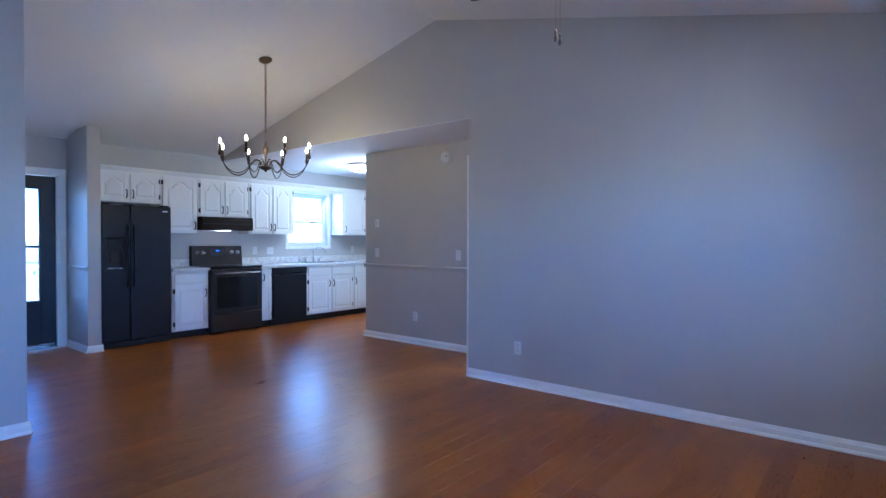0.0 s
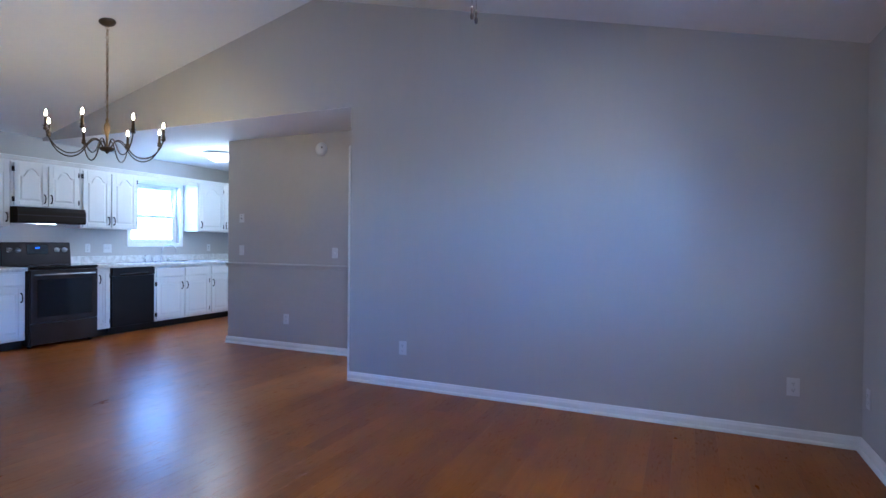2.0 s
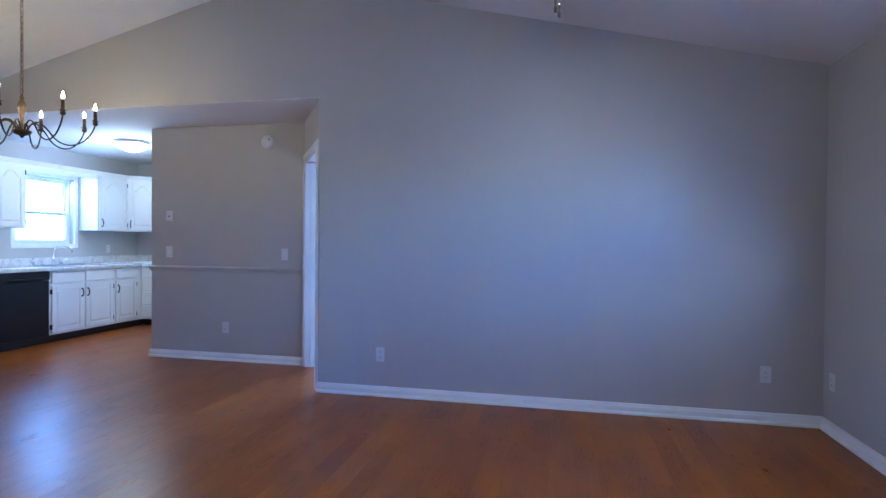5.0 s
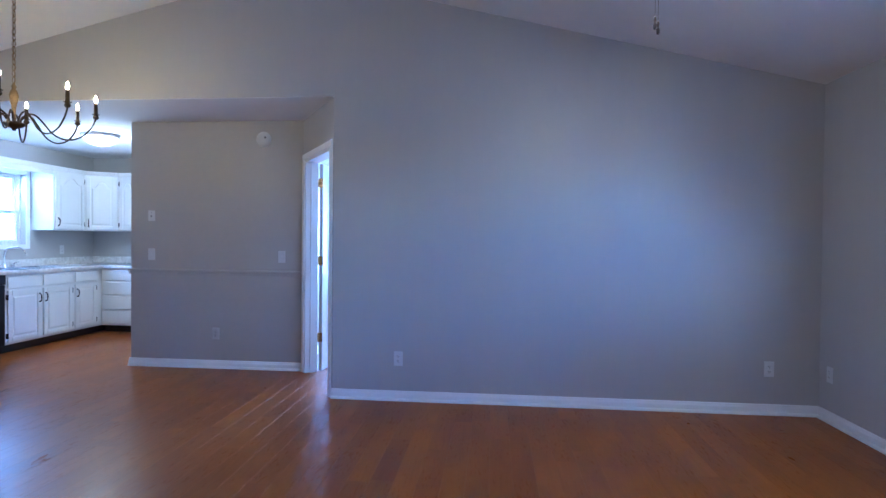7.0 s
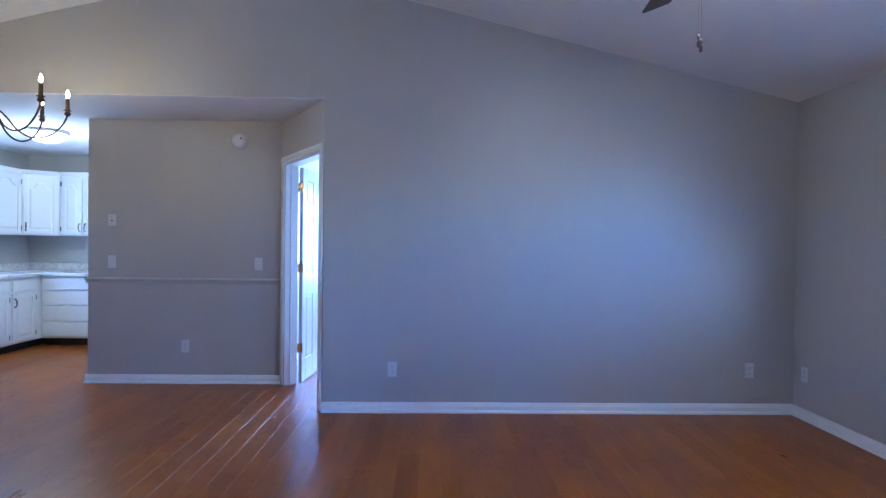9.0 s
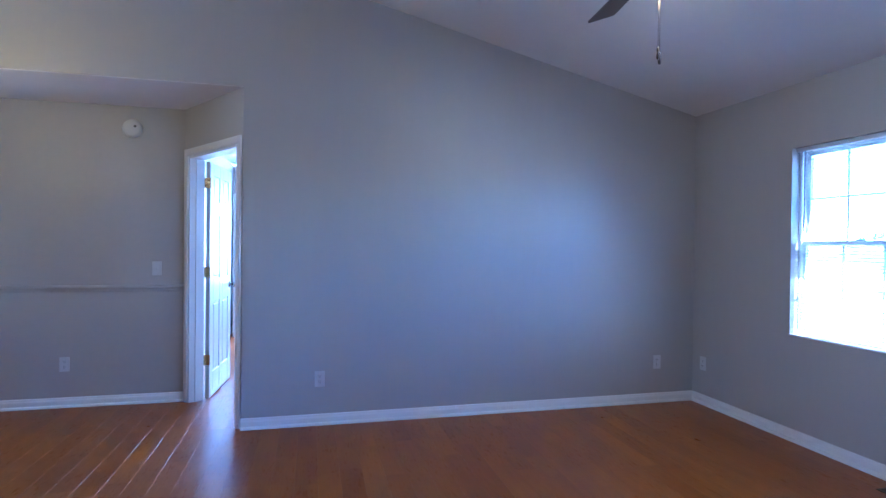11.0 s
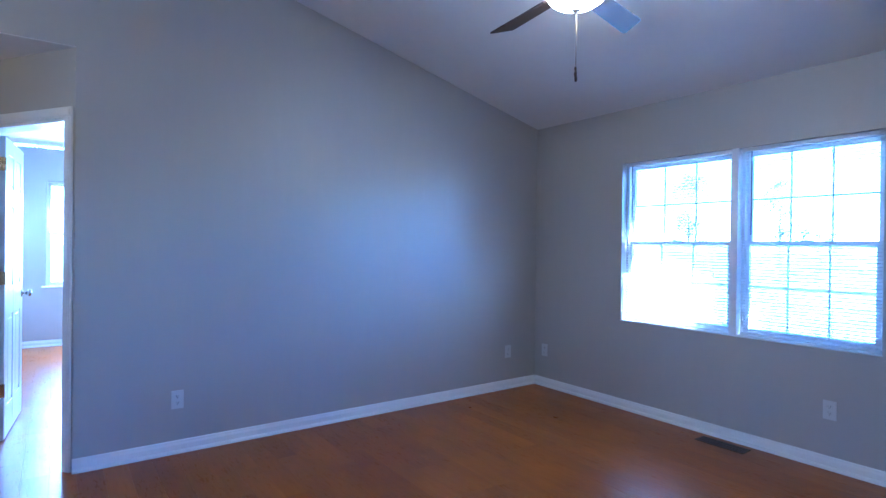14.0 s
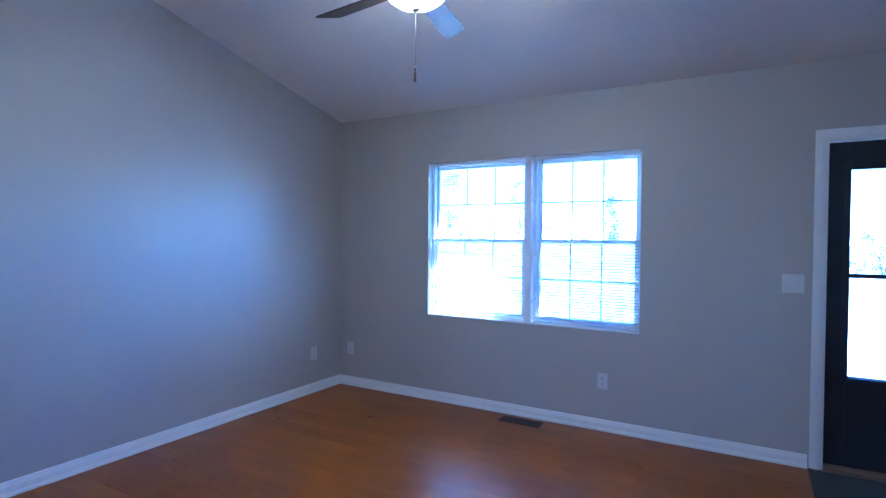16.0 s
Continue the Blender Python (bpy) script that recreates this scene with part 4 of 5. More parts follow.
for y in (0.075, 0.165, 0.60, 0.69):
    bm = lathe(bmesh.new(), [(0, 0), (0.030, 0), (0.030, 0.006), (0.023, 0.009), (0.021, 0.028), (0.0, 0.030)], seg=20)
    bx(bm, -0.004, -0.021, 0.026, 0.004, 0.021, 0.034, bevel=0.001)
    bm.transform(pose(0.068, y, 1.10, 0, 82.5, 0))
    part("knob", bm, M_STEEL, bg, "brushed steel control knob")
part("oven_door", box(RX + 0.001, 0.006, 0.285, RX + 0.040, RW - 0.006, 0.880, bevel=0.006, seg=2), M_DARKSTEEL, rg)
part("oven_window", box(RX + 0.0405, 0.075, 0.345, RX + 0.043, RW - 0.075, 0.775, bevel=0.001), M_GLOSS, rg, "dark oven window glass")
bm = tube(bmesh.new(), [(RX + 0.04, 0.05, 0.830), (RX + 0.075, 0.06, 0.830), (RX + 0.082, 0.10, 0.830), (RX + 0.082, RW - 0.10, 0.830), (RX + 0.075, RW - 0.06, 0.830), (RX + 0.04, RW - 0.05, 0.830)], 0.0095, 10)
part("handle", bm, M_STEEL, rg, "brushed steel oven handle")
part("drawer", box(RX + 0.001, 0.006, 0.035, RX + 0.038, RW - 0.006, 0.275, bevel=0.006, seg=2), M_DARKSTEEL, rg)

# ---- hood ----
hd = thing("range_hood", pose(XW, 3.662, 1.42), "dark brown under-cabinet range hood with its lamp lit", "range hood")
M_HOOD = material("dark_brown_enamel", (0.014, 0.008, 0.005), rough=0.55, vary=0.15, spec=0.2)
part("shell", prism(bmesh.new(), [(0.002, 0.0), (0.43, 0.0), (0.445, 0.018), (0.445, 0.135), (0.425, 0.183), (0.002, 0.183)], ((0, 0.002, 0), (1, 0, 0), (0, 0, 1), (0, 1, 0)), 0.758), M_HOOD, hd)
part("trim_strip", box(0.4455, 0.004, 0.085, 0.448, 0.756, 0.094), M_DARKSTEEL, hd)
part("lamp_lens", box(0.24, 0.30, -0.010, 0.36, 0.46, -0.0005, bevel=0.004), M_HOODLAMP, hd, "lit hood lamp lens")
part("filter", box(0.05, 0.05, -0.006, 0.19, 0.71, -0.0005), M_STEEL, hd)

# ---- dishwasher ----
dw = thing("dishwasher", pose(XW + 0.02, 4.655, 0), "black built-in dishwasher under the worktop", "dishwasher")
part("body", box(0, 0.004, 0.10, 0.545, 0.606, 0.870), M_BLACK, dw)
part("toe_panel", box(0.44, 0.004, 0.004, 0.49, 0.606, 0.098), M_TOE, dw)
part("door", box(0.546, 0.006, 0.105, 0.575, 0.604, 0.760, bevel=0.005, seg=2), M_BLACK, dw)
cp = part("control_panel", box(0.546, 0.006, 0.765, 0.585, 0.604, 0.868, bevel=0.006, seg=2), M_BLACK, dw)
part("handle", box(0.585, 0.10, 0.772, 0.600, 0.51, 0.795, bevel=0.005, seg=2), M_GLOSS, cp)
part("label_bar", box(0.5852, 0.06, 0.835, 0.5858, 0.15, 0.842), M_DARKSTEEL, cp)

# ---- plates on the walls ----
def plate(name, m, label, category, kind, w=0.072, h=0.116):
    """A wall plate; local x along the wall, z up, -y out of the wall."""
    root = thing(name, m, label, category)
    part("cover", box(-w / 2, -0.006, -h / 2, w / 2, -0.0005, h / 2, bevel=0.0025, seg=2), M_PLASTIC, root)
    if kind == "outlet":
        for s in (-1, 1):
            bm = bmesh.new()
            bx(bm, -0.016, -0.008, s * 0.020 - 0.014, 0.016, -0.0055, s * 0.020 + 0.014, bevel=0.0015)
            soc = part("socket", bm, M_PLASTIC, root)
            bm = bmesh.new()
            for x, hh in ((-0.0065, 0.005), (0.0065, 0.004)):
                bx(bm, x - 0.0013, -0.0085, s * 0.020 - hh + 0.003, x + 0.0013, -0.0078, s * 0.020 + hh + 0.003)
            tube(bm, [(0, -0.0085, s * 0.020 - 0.008), (0, -0.0078, s * 0.020 - 0.008)], 0.0026, 8)
            part("slot", bm, M_SLOT, soc)
    elif kind == "switch":
        n = max(1, round(w / 0.06) - 0) if w > 0.1 else 1
        for i in range(n):
            x = (i - (n - 1) / 2) * 0.046
            bm = bmesh.new()
            bx(bm, x - 0.005, -0.009, -0.012, x + 0.005, -0.0055, 0.012, bevel=0.001)
            prism(bm, [(-0.0085, 0.0), (-0.018, 0.008), (-0.017, 0.011), (-0.0085, 0.009)], ((x - 0.004, 0, 0), (0, 1, 0), (0, 0, 1), (1, 0, 0)), 0.008)
            part("toggle", bm, M_PLASTIC, root)
    return root


def north(x, z, y=YN):
    return pose(x, y, z)


def east(y, z):
    return pose(XE, y, z, 0, 0, -90)


plate("outlet", north(-2.520, 0.338), "white duplex outlet low on the tall wall", "outlet", "outlet")
plate("outlet", north(0.314, 0.345), "white duplex outlet low near the room corner", "outlet", "outlet")
plate("outlet", east(4.038, 0.345), "white duplex outlet low near the room corner", "outlet", "outlet")
plate("outlet", east(1.690, 0.360), "white duplex outlet low under the double window", "outlet", "outlet")
plate("outlet", north(-4.503, 0.345, YD), "white duplex outlet below the chair rail", "outlet", "outlet")
plate("light_switch", north(-5.180, 1.125, YD), "white toggle switch above the chair rail", "switch", "switch")
plate("light_switch", north(-3.832, 1.115, YD), "white toggle switch beside the bedroom doorway", "switch", "switch")
plate("light_switch", east(0.537, 1.128), "white double toggle switch beside the front door", "switch", "switch", w=0.118)
jack = thing("wall_plate", north(-5.180, 1.510, YD), "small white cover plate on the dining wall", "wall plate")
part("cover", box(-0.036, -0.007, -0.052, 0.036, -0.0005, 0.052, bevel=0.0025, seg=2), M_PLASTIC, jack)
part("screw", tube(bmesh.new(), [(0, -0.0085, 0.030), (0, -0.0065, 0.030)], 0.0035, 10), M_SLOT, jack)
part("jack", box(-0.007, -0.0085, -0.012, 0.007, -0.0065, 0.002), M_SLOT, jack)


def west(y, z):
    return pose(XW, y, z, 0, 0, 90)


plate("outlet", west(3.27, 1.12), "white outlet above the worktop by the refrigerator", "outlet", "outlet")
plate("outlet", west(4.72, 1.118), "white outlet above the kitchen worktop", "outlet", "outlet")
plate("light_switch", west(4.99, 1.112), "white double switch above the kitchen worktop", "switch", "switch", w=0.118)
plate("outlet", west(6.72, 1.115), "white outlet in the kitchen corner", "outlet", "outlet")

smoke = thing("smoke_detector", pose(-4.02, YD, 2.262, 90, 0, 0), "round white smoke detector high on the wall", "smoke detector")
part("base", lathe(bmesh.new(), [(0, 0.0005), (0.075, 0.0005), (0.075, 0.010), (0.070, 0.012)], seg=40), M_PLASTIC, smoke)
part("cover", lathe(bmesh.new(), [(0.070, 0.011), (0.068, 0.024), (0.058, 0.034), (0.030, 0.038), (0, 0.039)], seg=40), M_PLASTIC, smoke)
part("test_button", lathe(bmesh.new(), [(0, 0.040), (0.009, 0.040), (0.009, 0.037)], (0.028, 0.015, 0), 14), M_SLOT, smoke)

# ---- chandelier ----
CX, CY = -4.93, 3.19
CZ = vault(CX)
ch = thing("chandelier", pose(CX, CY, 2.0), "bronze eight-arm chandelier with lit candle bulbs", "chandelier")
bm = lathe(bmesh.new(), [(0, 0.004), (0.066, 0.004), (0.066, -0.006), (0.056, -0.020), (0.030, -0.032), (0.010, -0.038), (0, -0.040)], seg=28)
bm.transform(pose(0, 0, CZ - 2.0, 0, math.degrees(-math.atan(SLOPE)), 0))
part("canopy", bm, M_BRONZE, ch)
link_top, link_low = CZ - 2.0 - 0.04, 0.30
n_links = 20
step = (link_top - link_low) / n_links
for i in range(n_links):
    z = link_top - step * (i + 0.5)
    half, wid = step * 0.66, 0.0125
    pts = []
    for k in range(12):
        a = 2 * math.pi * k / 12
        u, v = wid * math.cos(a), (half - wid * 0.5) * math.sin(a)
        pts.append((u if i % 2 else 0, 0 if i % 2 else u, z + v))
    lk = part("chain_link", tube(bmesh.new(), pts, 0.0026, 6, closed=True), M_ABRASS, ch)
part("cord", tube(bmesh.new(), [(0.003, 0.002, link_low - 0.02), (-0.004, 0.003, 0.5), (0.004, -0.003, 0.8), (0, 0, link_top + 0.01)], 0.0028, 6), M_ABRASS, ch)
bm = lathe(bmesh.new(), [(0, 0.305), (0.008, 0.300), (0.010, 0.285), (0.016, 0.275), (0.010, 0.262), (0.020, 0.245), (0.027, 0.215), (0.022, 0.180), (0.014, 0.150), (0.011, 0.120), (0.010, 0.04), (0.012, 0.03)], seg=24)
part("stem", bm, M_ABRASS, ch, "aged brass turned stem")
part("hub", lathe(bmesh.new(), [(0, 0.045), (0.050, 0.042), (0.062, 0.034), (0.060, 0.026), (0.045, 0.010), (0.018, 0.002), (0.012, -0.006), (0.008, -0.014), (0, -0.016)], seg=28), M_BRONZE, ch)
BULB_SPOTS = []
for k in range(8):
    a = radians(34.8 + 45 * k)
    ca, sa = math.cos(a), math.sin(a)
    # out of the hub, over a hump, down into a low sweep and up to the cup
    prof = [(0.030, 0.040), (0.055, 0.085), (0.085, 0.105), (0.120, 0.095), (0.160, 0.050), (0.205, -0.010), (0.260, -0.042), (0.320, -0.042), (0.380, -0.010), (0.425, 0.045), (0.448, 0.095), (0.455, 0.130)]
    arm = part("arm", tube(bmesh.new(), smooth([(r * ca, r * sa, z) for r, z in prof]), 0.0055, 8), M_BRONZE, ch)
    R = 0.455
    part("drip_cup", lathe(bmesh.new(), [(0, 0.110), (0.011, 0.113), (0.018, 0.122), (0.019, 0.130), (0.013, 0.140), (0.012, 0.143), (0.022, 0.146), (0.023, 0.149), (0.012, 0.150), (0, 0.150)], (R * ca, R * sa, 0), 18), M_BRONZE, arm)
    part("candle", lathe(bmesh.new(), [(0.012, 0.147), (0.0125, 0.150), (0.0115, 0.225), (0.008, 0.228), (0, 0.228)], (R * ca, R * sa, 0), 14), M_BRONZE, arm, "bronze candle sleeve")
    part("bulb", lathe(bmesh.new(), [(0, 0.226), (0.005, 0.229), (0.0078, 0.236), (0.0092, 0.245), (0.0078, 0.256), (0.0040, 0.267), (0.0016, 0.276), (0, 0.277)], (R * ca, R * sa, 0), 14), M_BULB, arm, "lit clear candle bulb")

# ---- kitchen ceiling light ----
kl = thing("ceiling_light", pose(-6.19, 5.60, ZK), "round opal flush ceiling light, lit", "ceiling light")
part("pan", lathe(bmesh.new(), [(0, -0.0005), (0.190, -0.0005), (0.198, -0.012), (0.192, -0.030), (0.176, -0.034)], seg=40), M_STEEL, kl, "brushed metal rim")
part("dome", lathe(bmesh.new(), [(0.178, -0.030), (0.168, -0.058), (0.140, -0.088), (0.095, -0.110), (0.045, -0.121), (0, -0.123)], seg=40), M_DOME, kl)
part("finial", lathe(bmesh.new(), [(0, -0.122), (0.012, -0.123), (0.010, -0.133), (0, -0.137)], seg=14), M_STEEL, kl)

# ---- ceiling fan ----
FXC, FYC = -1.13, 2.165
FZ = 2.475
fan = thing("ceiling_fan", pose(FXC, FYC, FZ), "five-blade ceiling fan with dark blades and a lit bowl", "ceiling fan")
ftop = vault(FXC) - FZ
bm = lathe(bmesh.new(), [(0, 0.01), (0.070, 0.006), (0.070, -0.02), (0.045, -0.06), (0.018, -0.07)], seg=28)
bm.transform(pose(0, 0, ftop, 0, math.degrees(math.atan(SLOPE)), 0))
part("canopy", bm, M_BRONZE, fan)
part("downrod", tube(bmesh.new(), [(0, 0, ftop - 0.05), (0, 0, 0.30)], 0.013, 12), M_BRONZE, fan)
part("motor_housing", lathe(bmesh.new(), [(0, 0.315), (0.035, 0.310), (0.085, 0.285), (0.110, 0.250), (0.112, 0.175), (0.095, 0.145), (0.070, 0.135), (0.070, 0.110), (0.085, 0.100), (0.085, 0.088), (0, 0.088)], seg=32), M_BRONZE, fan)
part("bowl", lathe(bmesh.new(), [(0.140, 0.092), (0.146, 0.084), (0.143, 0.070), (0.128, 0.048), (0.098, 0.027), (0.060, 0.013), (0.020, 0.009), (0, 0.009)], seg=40), M_BOWL, fan, "lit frosted glass bowl")
part("finial", lathe(bmesh.new(), [(0, 0.002), (0.022, 0.000), (0.020, -0.006), (0.008, -0.012), (0, -0.013)], seg=18), M_STEEL, fan)
for k in range(5):
    ang = 11 + 72 * k
    spin = pose(0, 0, 0.112, 0, 0, ang)
    bm = bmesh.new()
    out = [(0.185, -0.054), (0.58, -0.066), (0.600, -0.062), (0.655, 0.050), (0.652, 0.062), (0.640, 0.066), (0.185, 0.054), (0.175, 0.0)]
    prism(bm, out, ((0, 0, -0.003), (1, 0, 0), (0, 1, 0), (0, 0, 1)), 0.006)
    bm.transform(spin @ pose(0, 0, 0, -12, 0, 0))
    blade = part("blade", bm, M_BLADE, fan)
    bm = bmesh.new()
    bx(bm, 0.060, -0.018, -0.004, 0.200, 0.018, 0.002, bevel=0.002)
    bx(bm, 0.185, -0.045, -0.0065, 0.255, 0.045, -0.0032, bevel=0.001)
    bm.transform(spin @ pose(0, 0, 0, -12, 0, 0))
    part("blade_iron", bm, M_BRONZE, blade)
for dx, dy, z in ((0.0, 0.0, -0.270), (0.015, 0.010, -0.286)):
    bm = tube(bmesh.new(), [(dx, dy, 0.002), (dx, dy, z)], 0.0008, 6)
    c = part("pull_chain", bm, M_ABRASS, fan, "thin pale pull chain")
    part("pull_fob", lathe(bmesh.new(), [(0, z + 0.002), (0.004, z), (0.006, z - 0.012), (0.0035, z - 0.024), (0.0075, z - 0.034), (0.006, z - 0.050), (0, z - 0.055)], (dx, dy, 0), 12), M_BLADE, c, "small dark wooden fob")

# ---- blinds ----
def blind(m, width, height, label):
    """A lowered blind with open slats; local x along, z down from 0."""
    root = thing("window_blind", m, label, "blind", "blinds in the double window")
    part("head_rail", box(0.004, -0.014, -0.028, width - 0.004, 0.014, -0.001, bevel=0.002), M_SLAT, root)
    n = int((height - 0.06) / 0.0215)
    first = None
    for i in range(n):
        z = -0.045 - i * 0.0215
        if first is None:
            bm = bmesh.new()
            v = [[bm.verts.new((x, y, zz)) for y, zz in ((-0.0125, 0.0), (-0.005, 0.0016), (0.005, 0.0016), (0.0125, 0.0))] for x in (0.006, width - 0.006)]
            w = [[bm.verts.new((q.co.x, q.co.y, q.co.z - 0.0006)) for q in r] for r in v]
            for j in range(3):
                bm.faces.new((v[0][j], v[1][j], v[1][j + 1], v[0][j + 1]))
                bm.faces.new((w[0][j + 1], w[1][j + 1], w[1][j], w[0][j]))
            bm.faces.new((v[0][0], w[0][0], w[1][0], v[1][0]))
            bm.faces.new((v[1][3], w[1][3], w[0][3], v[0][3]))
            bm.transform(Matrix.Rotation(radians(4), 4, "X"))
            first = part("slat", bm, M_SLAT, root)
            first.location.z = z
        else:
            ob = new("slat", first.data)
            ob.parent = root
            ob.location.z = z
    part("bottom_rail", box(0.006, -0.013, -height + 0.004, width - 0.006, 0.013, -height + 0.016, bevel=0.002), M_SLAT, root)
    for x in (0.12, width - 0.12):
        part("ladder_cord", tube(bmesh.new(), [(x, -0.0135, -0.02), (x, -0.0135, -height + 0.01)], 0.0008, 4), M_SLAT, root)
    part("wand", tube(bmesh.new(), [(0.075, -0.018, -0.03), (0.077, -0.020, -0.60)], 0.0035, 8), material("grey_plastic_wand", (0.12, 0.12, 0.13), rough=0.2), root)
    return root


for a, b in ((WM + 0.024, WIN[1]), (WIN[0], WM - 0.024)):
    blind(pose(XE + 0.040, b - 0.006, WIN[3], 0, 0, -90), b - a - 0.012, WIN[3] - WIN[2] - 0.004, "white mini blind lowered with its slats open")

# ---- floor register and mat ----
reg = thing("floor_register", pose(0.53, 2.265, 0), "brown metal floor register near the window wall", "floor vent")
part("backing", box(-0.044, -0.148, 0.0006, 0.044, 0.148, 0.0018), M_SLOT, reg)
bm = bmesh.new()
for a in ((-0.058, -0.162, -0.044, 0.162), (0.044, -0.162, 0.058, 0.162), (-0.044, -0.162, 0.044, -0.148), (-0.044, 0.148, 0.044, 0.162)):
    bx(bm, a[0], a[1], 0.0008, a[2], a[3], 0.006, bevel=0.001)
part("frame", bm, M_VENT, reg)
for i in range(14):
    y = -0.138 + i * 0.0212
    part("louvre", box(-0.044, y - 0.003, 0.002, 0.044, y + 0.003, 0.0055), M_VENT, reg)
part("rib", box(-0.004, -0.148, 0.0018, 0.004, 0.148, 0.0057), M_VENT, reg)
mat_ob = thing("doormat", pose(0.28, -0.06, 0), "dark grey ribbed doormat inside the front door", "doormat")
part("carpet", box(-0.34, -0.50, 0.001, 0.355, 0.505, 0.009, bevel=0.003), M_MAT, mat_ob)

# ---- outside ----
G = -0.45
tagged(part("ground", box(-400, -400, G - 0.3, 400, 400, G), M_GRASS), "dry pale lawn around the house", "ground", kind="structure")
tagged(part("driveway", box(2.2 + 4.5, -30, G + 0.001, 2.2 + 8.0, 40, G + 0.02), M_CONC), "pale concrete drive in front of the house", "driveway", kind="structure")
porch = tagged(part("porch_floor", box(XE + 0.15, -2.0, G + 0.001, 2.6, 4.6, -0.06), M_CONC), "pale concrete front porch", "porch", kind="structure")
# unseen eave added to block the sun; runs out over the door and tapers
# northwards, its edge cut to leave a sunlit triangle on one blind
EAVE = [(XE + 0.15, -3.2), (1.85, -3.2), (1.85, -0.9), (1.36, 0.53), (1.17, 1.85), (1.06, 2.7), (1.06, 5.2), (XE + 0.15, 5.2)]
tagged(part("shading_eave", prism(bmesh.new(), EAVE, ((0, 0, 2.45), (1, 0, 0), (0, 1, 0), (0, 0, 1)), 0.12), M_RAIL), "unseen white eave shaped to let the sun reach one blind", "eave", kind="structure")
deck = tagged(part("back_deck", box(XW - 2.6, 0.0, G + 0.001, XW - 0.15, 7.0, -0.06), M_DECK), "weathered back deck", "deck", kind="structure")


def railing(name, x, y0, y1, z, label):
    root = thing(name, pose(x, y0, z), label, "railing")
    n = int((y1 - y0) / 0.12)
    part("top_rail", box(-0.045, 0, 0.86, 0.045, y1 - y0, 0.90, bevel=0.005), M_RAIL, root)
    part("bottom_rail", box(-0.02, 0, 0.10, 0.02, y1 - y0, 0.14, bevel=0.004), M_RAIL, root)
    me = None
    for i in range(1, n):
        if me is None:
            first = part("baluster", box(-0.016, -0.016, 0.14, 0.016, 0.016, 0.86), M_RAIL, root)
            me = first.data
            first.location.y = i * 0.12
        else:
            ob = new("baluster", me)
            ob.parent = root
            ob.location.y = i * 0.12
    for y in (0, (y1 - y0) / 2, y1 - y0):
        part("post", box(-0.05, y - 0.05, 0.0, 0.05, y + 0.05, 0.98, bevel=0.006), M_RAIL, root)
    return root


railing("porch_railing", 2.5, 1.08, 4.42, -0.06, "white wooden porch railing with square balusters")
railing("deck_railing", XW - 2.5, 0.1, 6.9, -0.06, "white wooden deck railing at the back")


def tree(x, y, height, seed):
    rng = random.Random(seed)
    root = thing("tree", pose(x, y, G), "leafy tree with an uneven crown beyond the lawn", "tree", "trees round the house")
    bm = bmesh.new()
    tube(bm, [(0, 0, -0.1), (0.05, 0.03, height * 0.2), (-0.04, 0.06, height * 0.45), (0.03, 0, height * 0.75)], [0.20, 0.15, 0.11, 0.04], 8)
    for k in range(7):
        a, z = rng.uniform(0, 6.28), height * rng.uniform(0.3, 0.6)
        r = height * rng.uniform(0.16, 0.30)
        tube(bm, [(0, 0, z), (r * 0.5 * math.cos(a), r * 0.5 * math.sin(a), z + r * 0.35), (r * math.cos(a), r * math.sin(a), z + r * 0.8)], [0.07, 0.045, 0.015], 6)
    part("trunk", bm, M_BARK, root)
    verts, faces = [], []
    spread = height * 0.034
    for c in range(150):
        a, u = rng.uniform(0, 6.28), rng.uniform(0, 1) ** 0.6
        zc = height * rng.uniform(0.32, 1.0)
        wide = height * 0.34 * math.sin(math.pi * min(1, max(0.08, (zc / height - 0.22) / 0.85)))
        cx, cy = wide * u * math.cos(a), wide * u * math.sin(a)
        for q in range(26):
            p = Vector((cx + rng.gauss(0, spread), cy + rng.gauss(0, spread), zc + rng.gauss(0, spread)))
            d1 = Vector((rng.gauss(0, 1), rng.gauss(0, 1), rng.gauss(0, 0.6))).normalized()
            d2 = d1.cross(Vector((rng.gauss(0, 1), rng.gauss(0, 1), rng.gauss(0, 1)))).normalized()
            i = len(verts)
            verts += [p - d1 * 0.11, p + d2 * 0.045, p + d1 * 0.11, p - d2 * 0.045]
            faces.append((i, i + 1, i + 2, i + 3))
    me = bpy.data.meshes.new("crown")
    me.from_pydata(verts, [], faces)
    me.materials.append(M_LEAF)
    ob = new("crown", me)
    ob.parent = root
    return root


for i, (x, y, hgt) in enumerate(((52, 2, 6), (49, 30, 9), (58, 14, 6.5), (60, 26, 9), (55, -12, 9), (-46, 8, 9), (-44, 16, 8), (-6, 40, 9), (4, 42, 10))):
    tree(x, y, hgt, 100 + i)


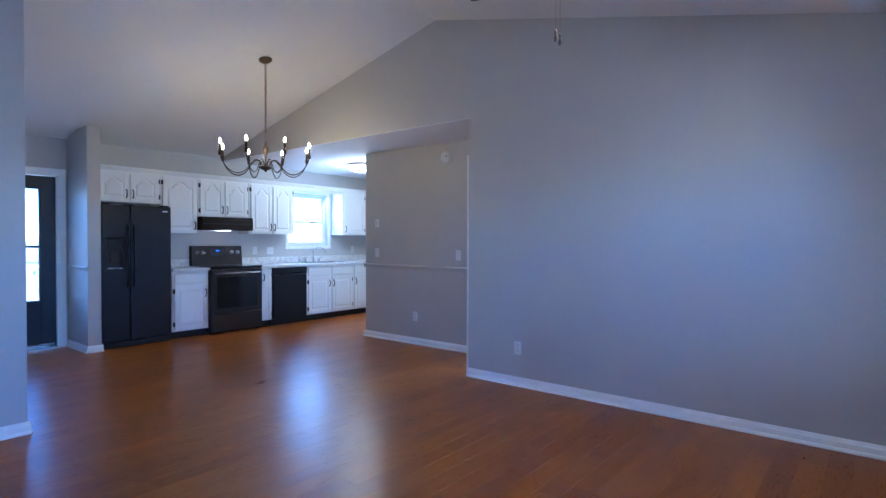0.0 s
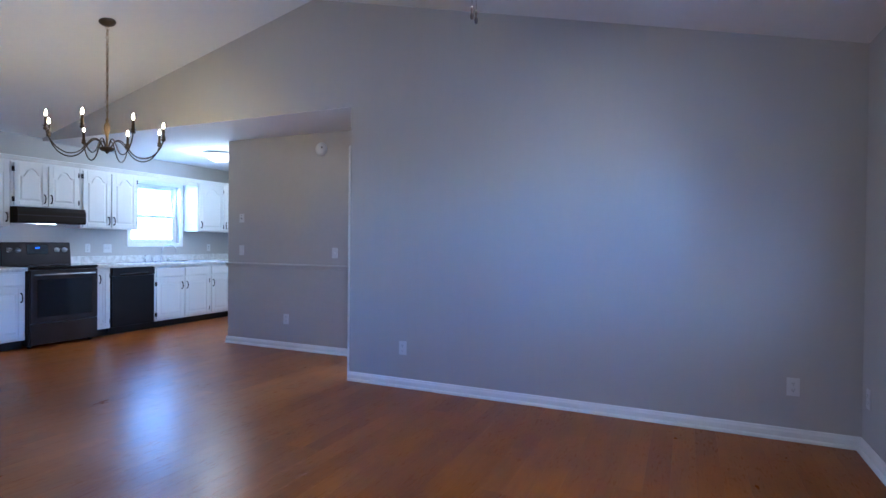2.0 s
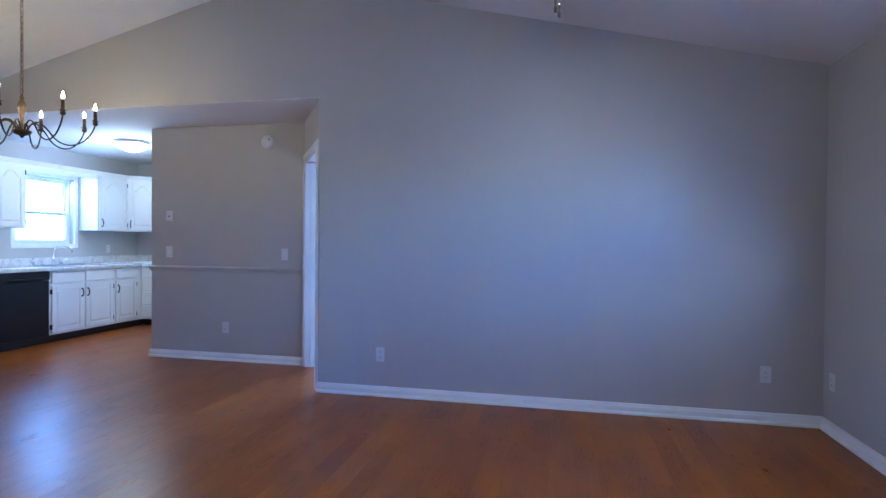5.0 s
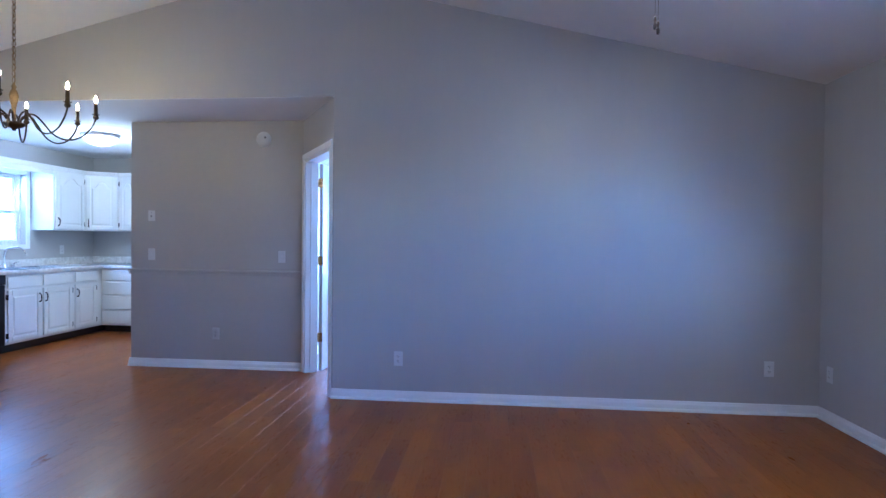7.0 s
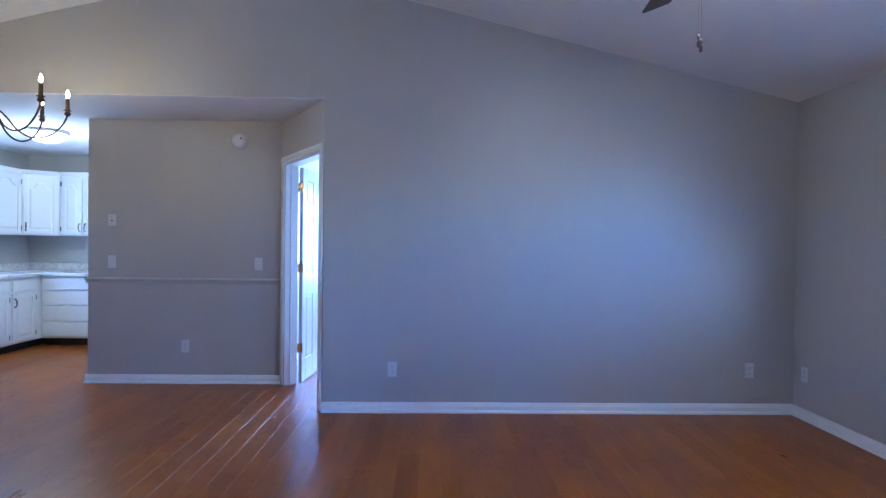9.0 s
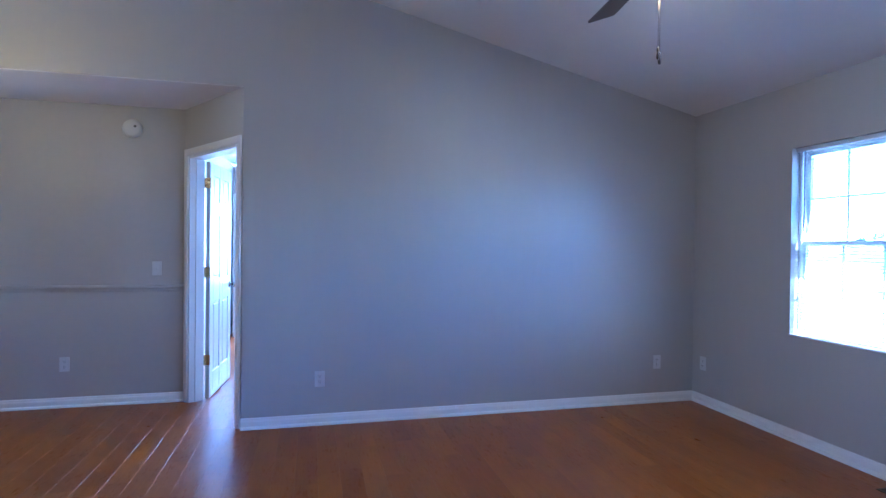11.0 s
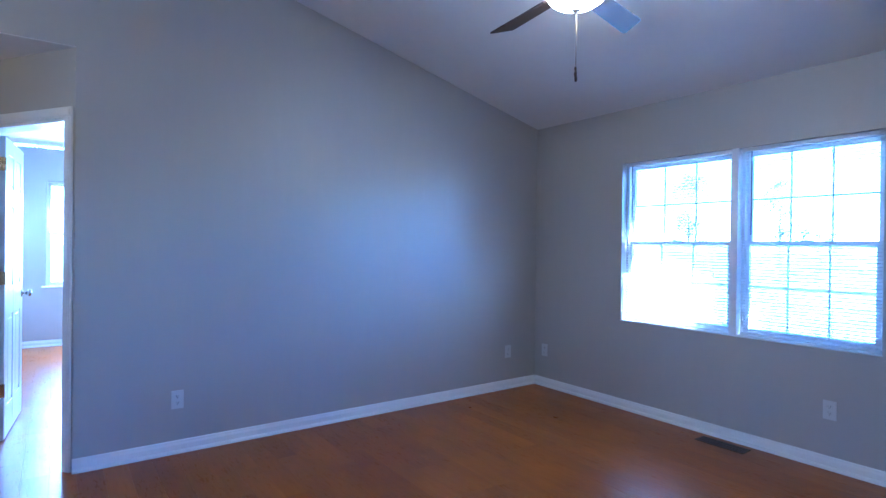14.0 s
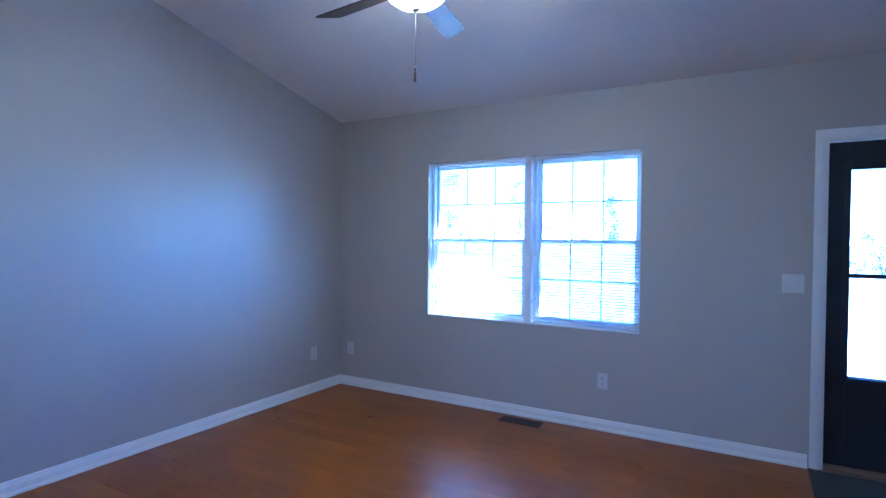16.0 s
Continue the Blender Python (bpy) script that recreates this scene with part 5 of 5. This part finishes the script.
def shrub(x, y, high, wide, seed):
    """A low bush: short stems under clumps of small leaves that reach the ground."""
    rng = random.Random(seed)
    root = thing("shrub", pose(x, y, G), "low leafy green shrub on the lawn", "shrub", "shrubs in front of the house")
    bm = bmesh.new()
    for k in range(5):
        a = rng.uniform(0, 6.28)
        tube(bm, [(0, 0, -0.05), (0.2 * math.cos(a), 0.2 * math.sin(a), high * 0.35), (wide * 0.5 * math.cos(a), wide * 0.5 * math.sin(a), high * 0.7)], [0.04, 0.03, 0.012], 6)
    part("stem", bm, M_BARK, root)
    verts, faces = [], []
    for c in range(70):
        a, u = rng.uniform(0, 6.28), rng.uniform(0, 1) ** 0.5
        zc = high * rng.uniform(0.08, 0.95)
        r = wide * u * math.sqrt(max(0.1, 1 - (zc / high) ** 2))
        for q in range(22):
            p = Vector((r * math.cos(a) + rng.gauss(0, 0.16), r * math.sin(a) + rng.gauss(0, 0.16), max(0.02, zc + rng.gauss(0, 0.14))))
            d1 = Vector((rng.gauss(0, 1), rng.gauss(0, 1), rng.gauss(0, 0.6))).normalized()
            d2 = d1.cross(Vector((rng.gauss(0, 1), rng.gauss(0, 1), rng.gauss(0, 1)))).normalized()
            i = len(verts)
            verts += [p - d1 * 0.09, p + d2 * 0.04, p + d1 * 0.09, p - d2 * 0.04]
            faces.append((i, i + 1, i + 2, i + 3))
    me = bpy.data.meshes.new("foliage")
    me.from_pydata(verts, [], faces)
    me.materials.append(M_LEAF)
    ob = new("foliage", me)
    ob.parent = root
    return root


for i in range(8):
    rr = random.Random(500 + i)
    shrub(31 + rr.uniform(-2, 3), -6 + i * 4.6 + rr.uniform(-0.8, 0.8), rr.uniform(2.2, 3.2), rr.uniform(1.6, 2.4), 700 + i)

# ---- floor boards ----
setting("floor_slab", box(XW - 0.15, YS - 0.12, -0.20, XE + 0.15, YB + 0.12, -0.021), M_SUB, "subfloor under the boards", "floor")
floor = setting("floor", box(XW, YS, -0.021, XE, YB, -0.0135), M_SUB, "reddish-brown hand-scraped wooden board floor", "floor")
BW = 0.127
rng = random.Random(7)
lengths = (0.60, 0.85, 1.10, 1.35)
board_meshes = {}


def board_mesh(length):
    """A board with eased long edges and butt ends."""
    if length not in board_meshes:
        bm = bmesh.new()
        g, e = 0.00001, 0.0006
        outline = [(g, -0.013), (BW - g, -0.013), (BW - g, -e), (BW - g - e, 0), (g + e, 0), (g, -e)]
        prism(bm, outline, ((0, g, 0), (1, 0, 0), (0, 0, 1), (0, 1, 0)), length - 2 * g)
        me = bpy.data.meshes.new("board")
        bm.to_mesh(me)
        bm.free()
        me.materials.append(M_FLOOR)
        board_meshes[length] = me
    return board_meshes[length]


spare_v, spare_f, singles = [], [], 0
k = 0
x = XW
while x < XE - 0.01:
    y = YS - rng.uniform(0, 1.0)
    while y < YB:
        length = rng.choice(lengths)
        keep = y + length > YS and y < YB and (x > -3.9 or y < YK)
        near = -5.3 < x < 0.6 and 1.05 < y < 5.0 and singles < 300
        if keep and near:
            ob = new("board", board_mesh(length))
            ob.parent = floor
            ob.location = (x, y, 0)
            singles += 1
        elif keep:
            g, e = 0.00001, 0.0006
            y0, y1 = max(y, YS) + g, min(y + length, YB) - g
            x1 = min(x + BW, XE)
            i = len(spare_v)
            for yy in (y0, y1):
                spare_v += [(x + g, yy, -0.013), (x1 - g, yy, -0.013), (x1 - g, yy, -e), (x1 - g - e, yy, 0), (x + g + e, yy, 0), (x + g, yy, -e)]
            spare_f += [tuple(i + j for j in range(6)), tuple(i + 11 - j for j in range(6))]
            spare_f += [(i + j, i + 6 + j, i + 6 + (j + 1) % 6, i + (j + 1) % 6) for j in range(6)]
        y += length
    x += BW
rest = bpy.data.meshes.new("boards")
rest.from_pydata(spare_v, [], spare_f)
rest.materials.append(M_FLOOR)
rest_ob = tagged(new("boards", rest), kind="stuff")
rest_ob.parent = floor

# ---- lamps of the fixtures ----
WARM = (1.0, 0.54, 0.22)
lamp("kitchen_lamp", (-6.19, 5.60, ZK - 0.20), 1.6, (1.0, 0.86, 0.54), 0.12)
lamp("hood_lamp", (XW + 0.29, 4.04, 1.39), 0.02, WARM, 0.05)
window_light("sky_in_bedroom_window", (-2.42, YB + 0.16, 1.43), (-2.42, YB - 1.5, 0.8), 1.6, 1.3, 13, (0.74, 0.85, 1.0))
window_light("sky_in_kitchen_window", (XW - 0.17, 5.74, 1.62), (XW + 1.5, 5.74, 1.1), 0.80, 0.85, 1.25, (0.74, 0.87, 1.0))
window_light("sky_in_back_door", (XW - 0.17, 1.67, 1.22), (XW + 1.5, 1.67, 0.5), 0.64, 1.3, 0.14, DAY)
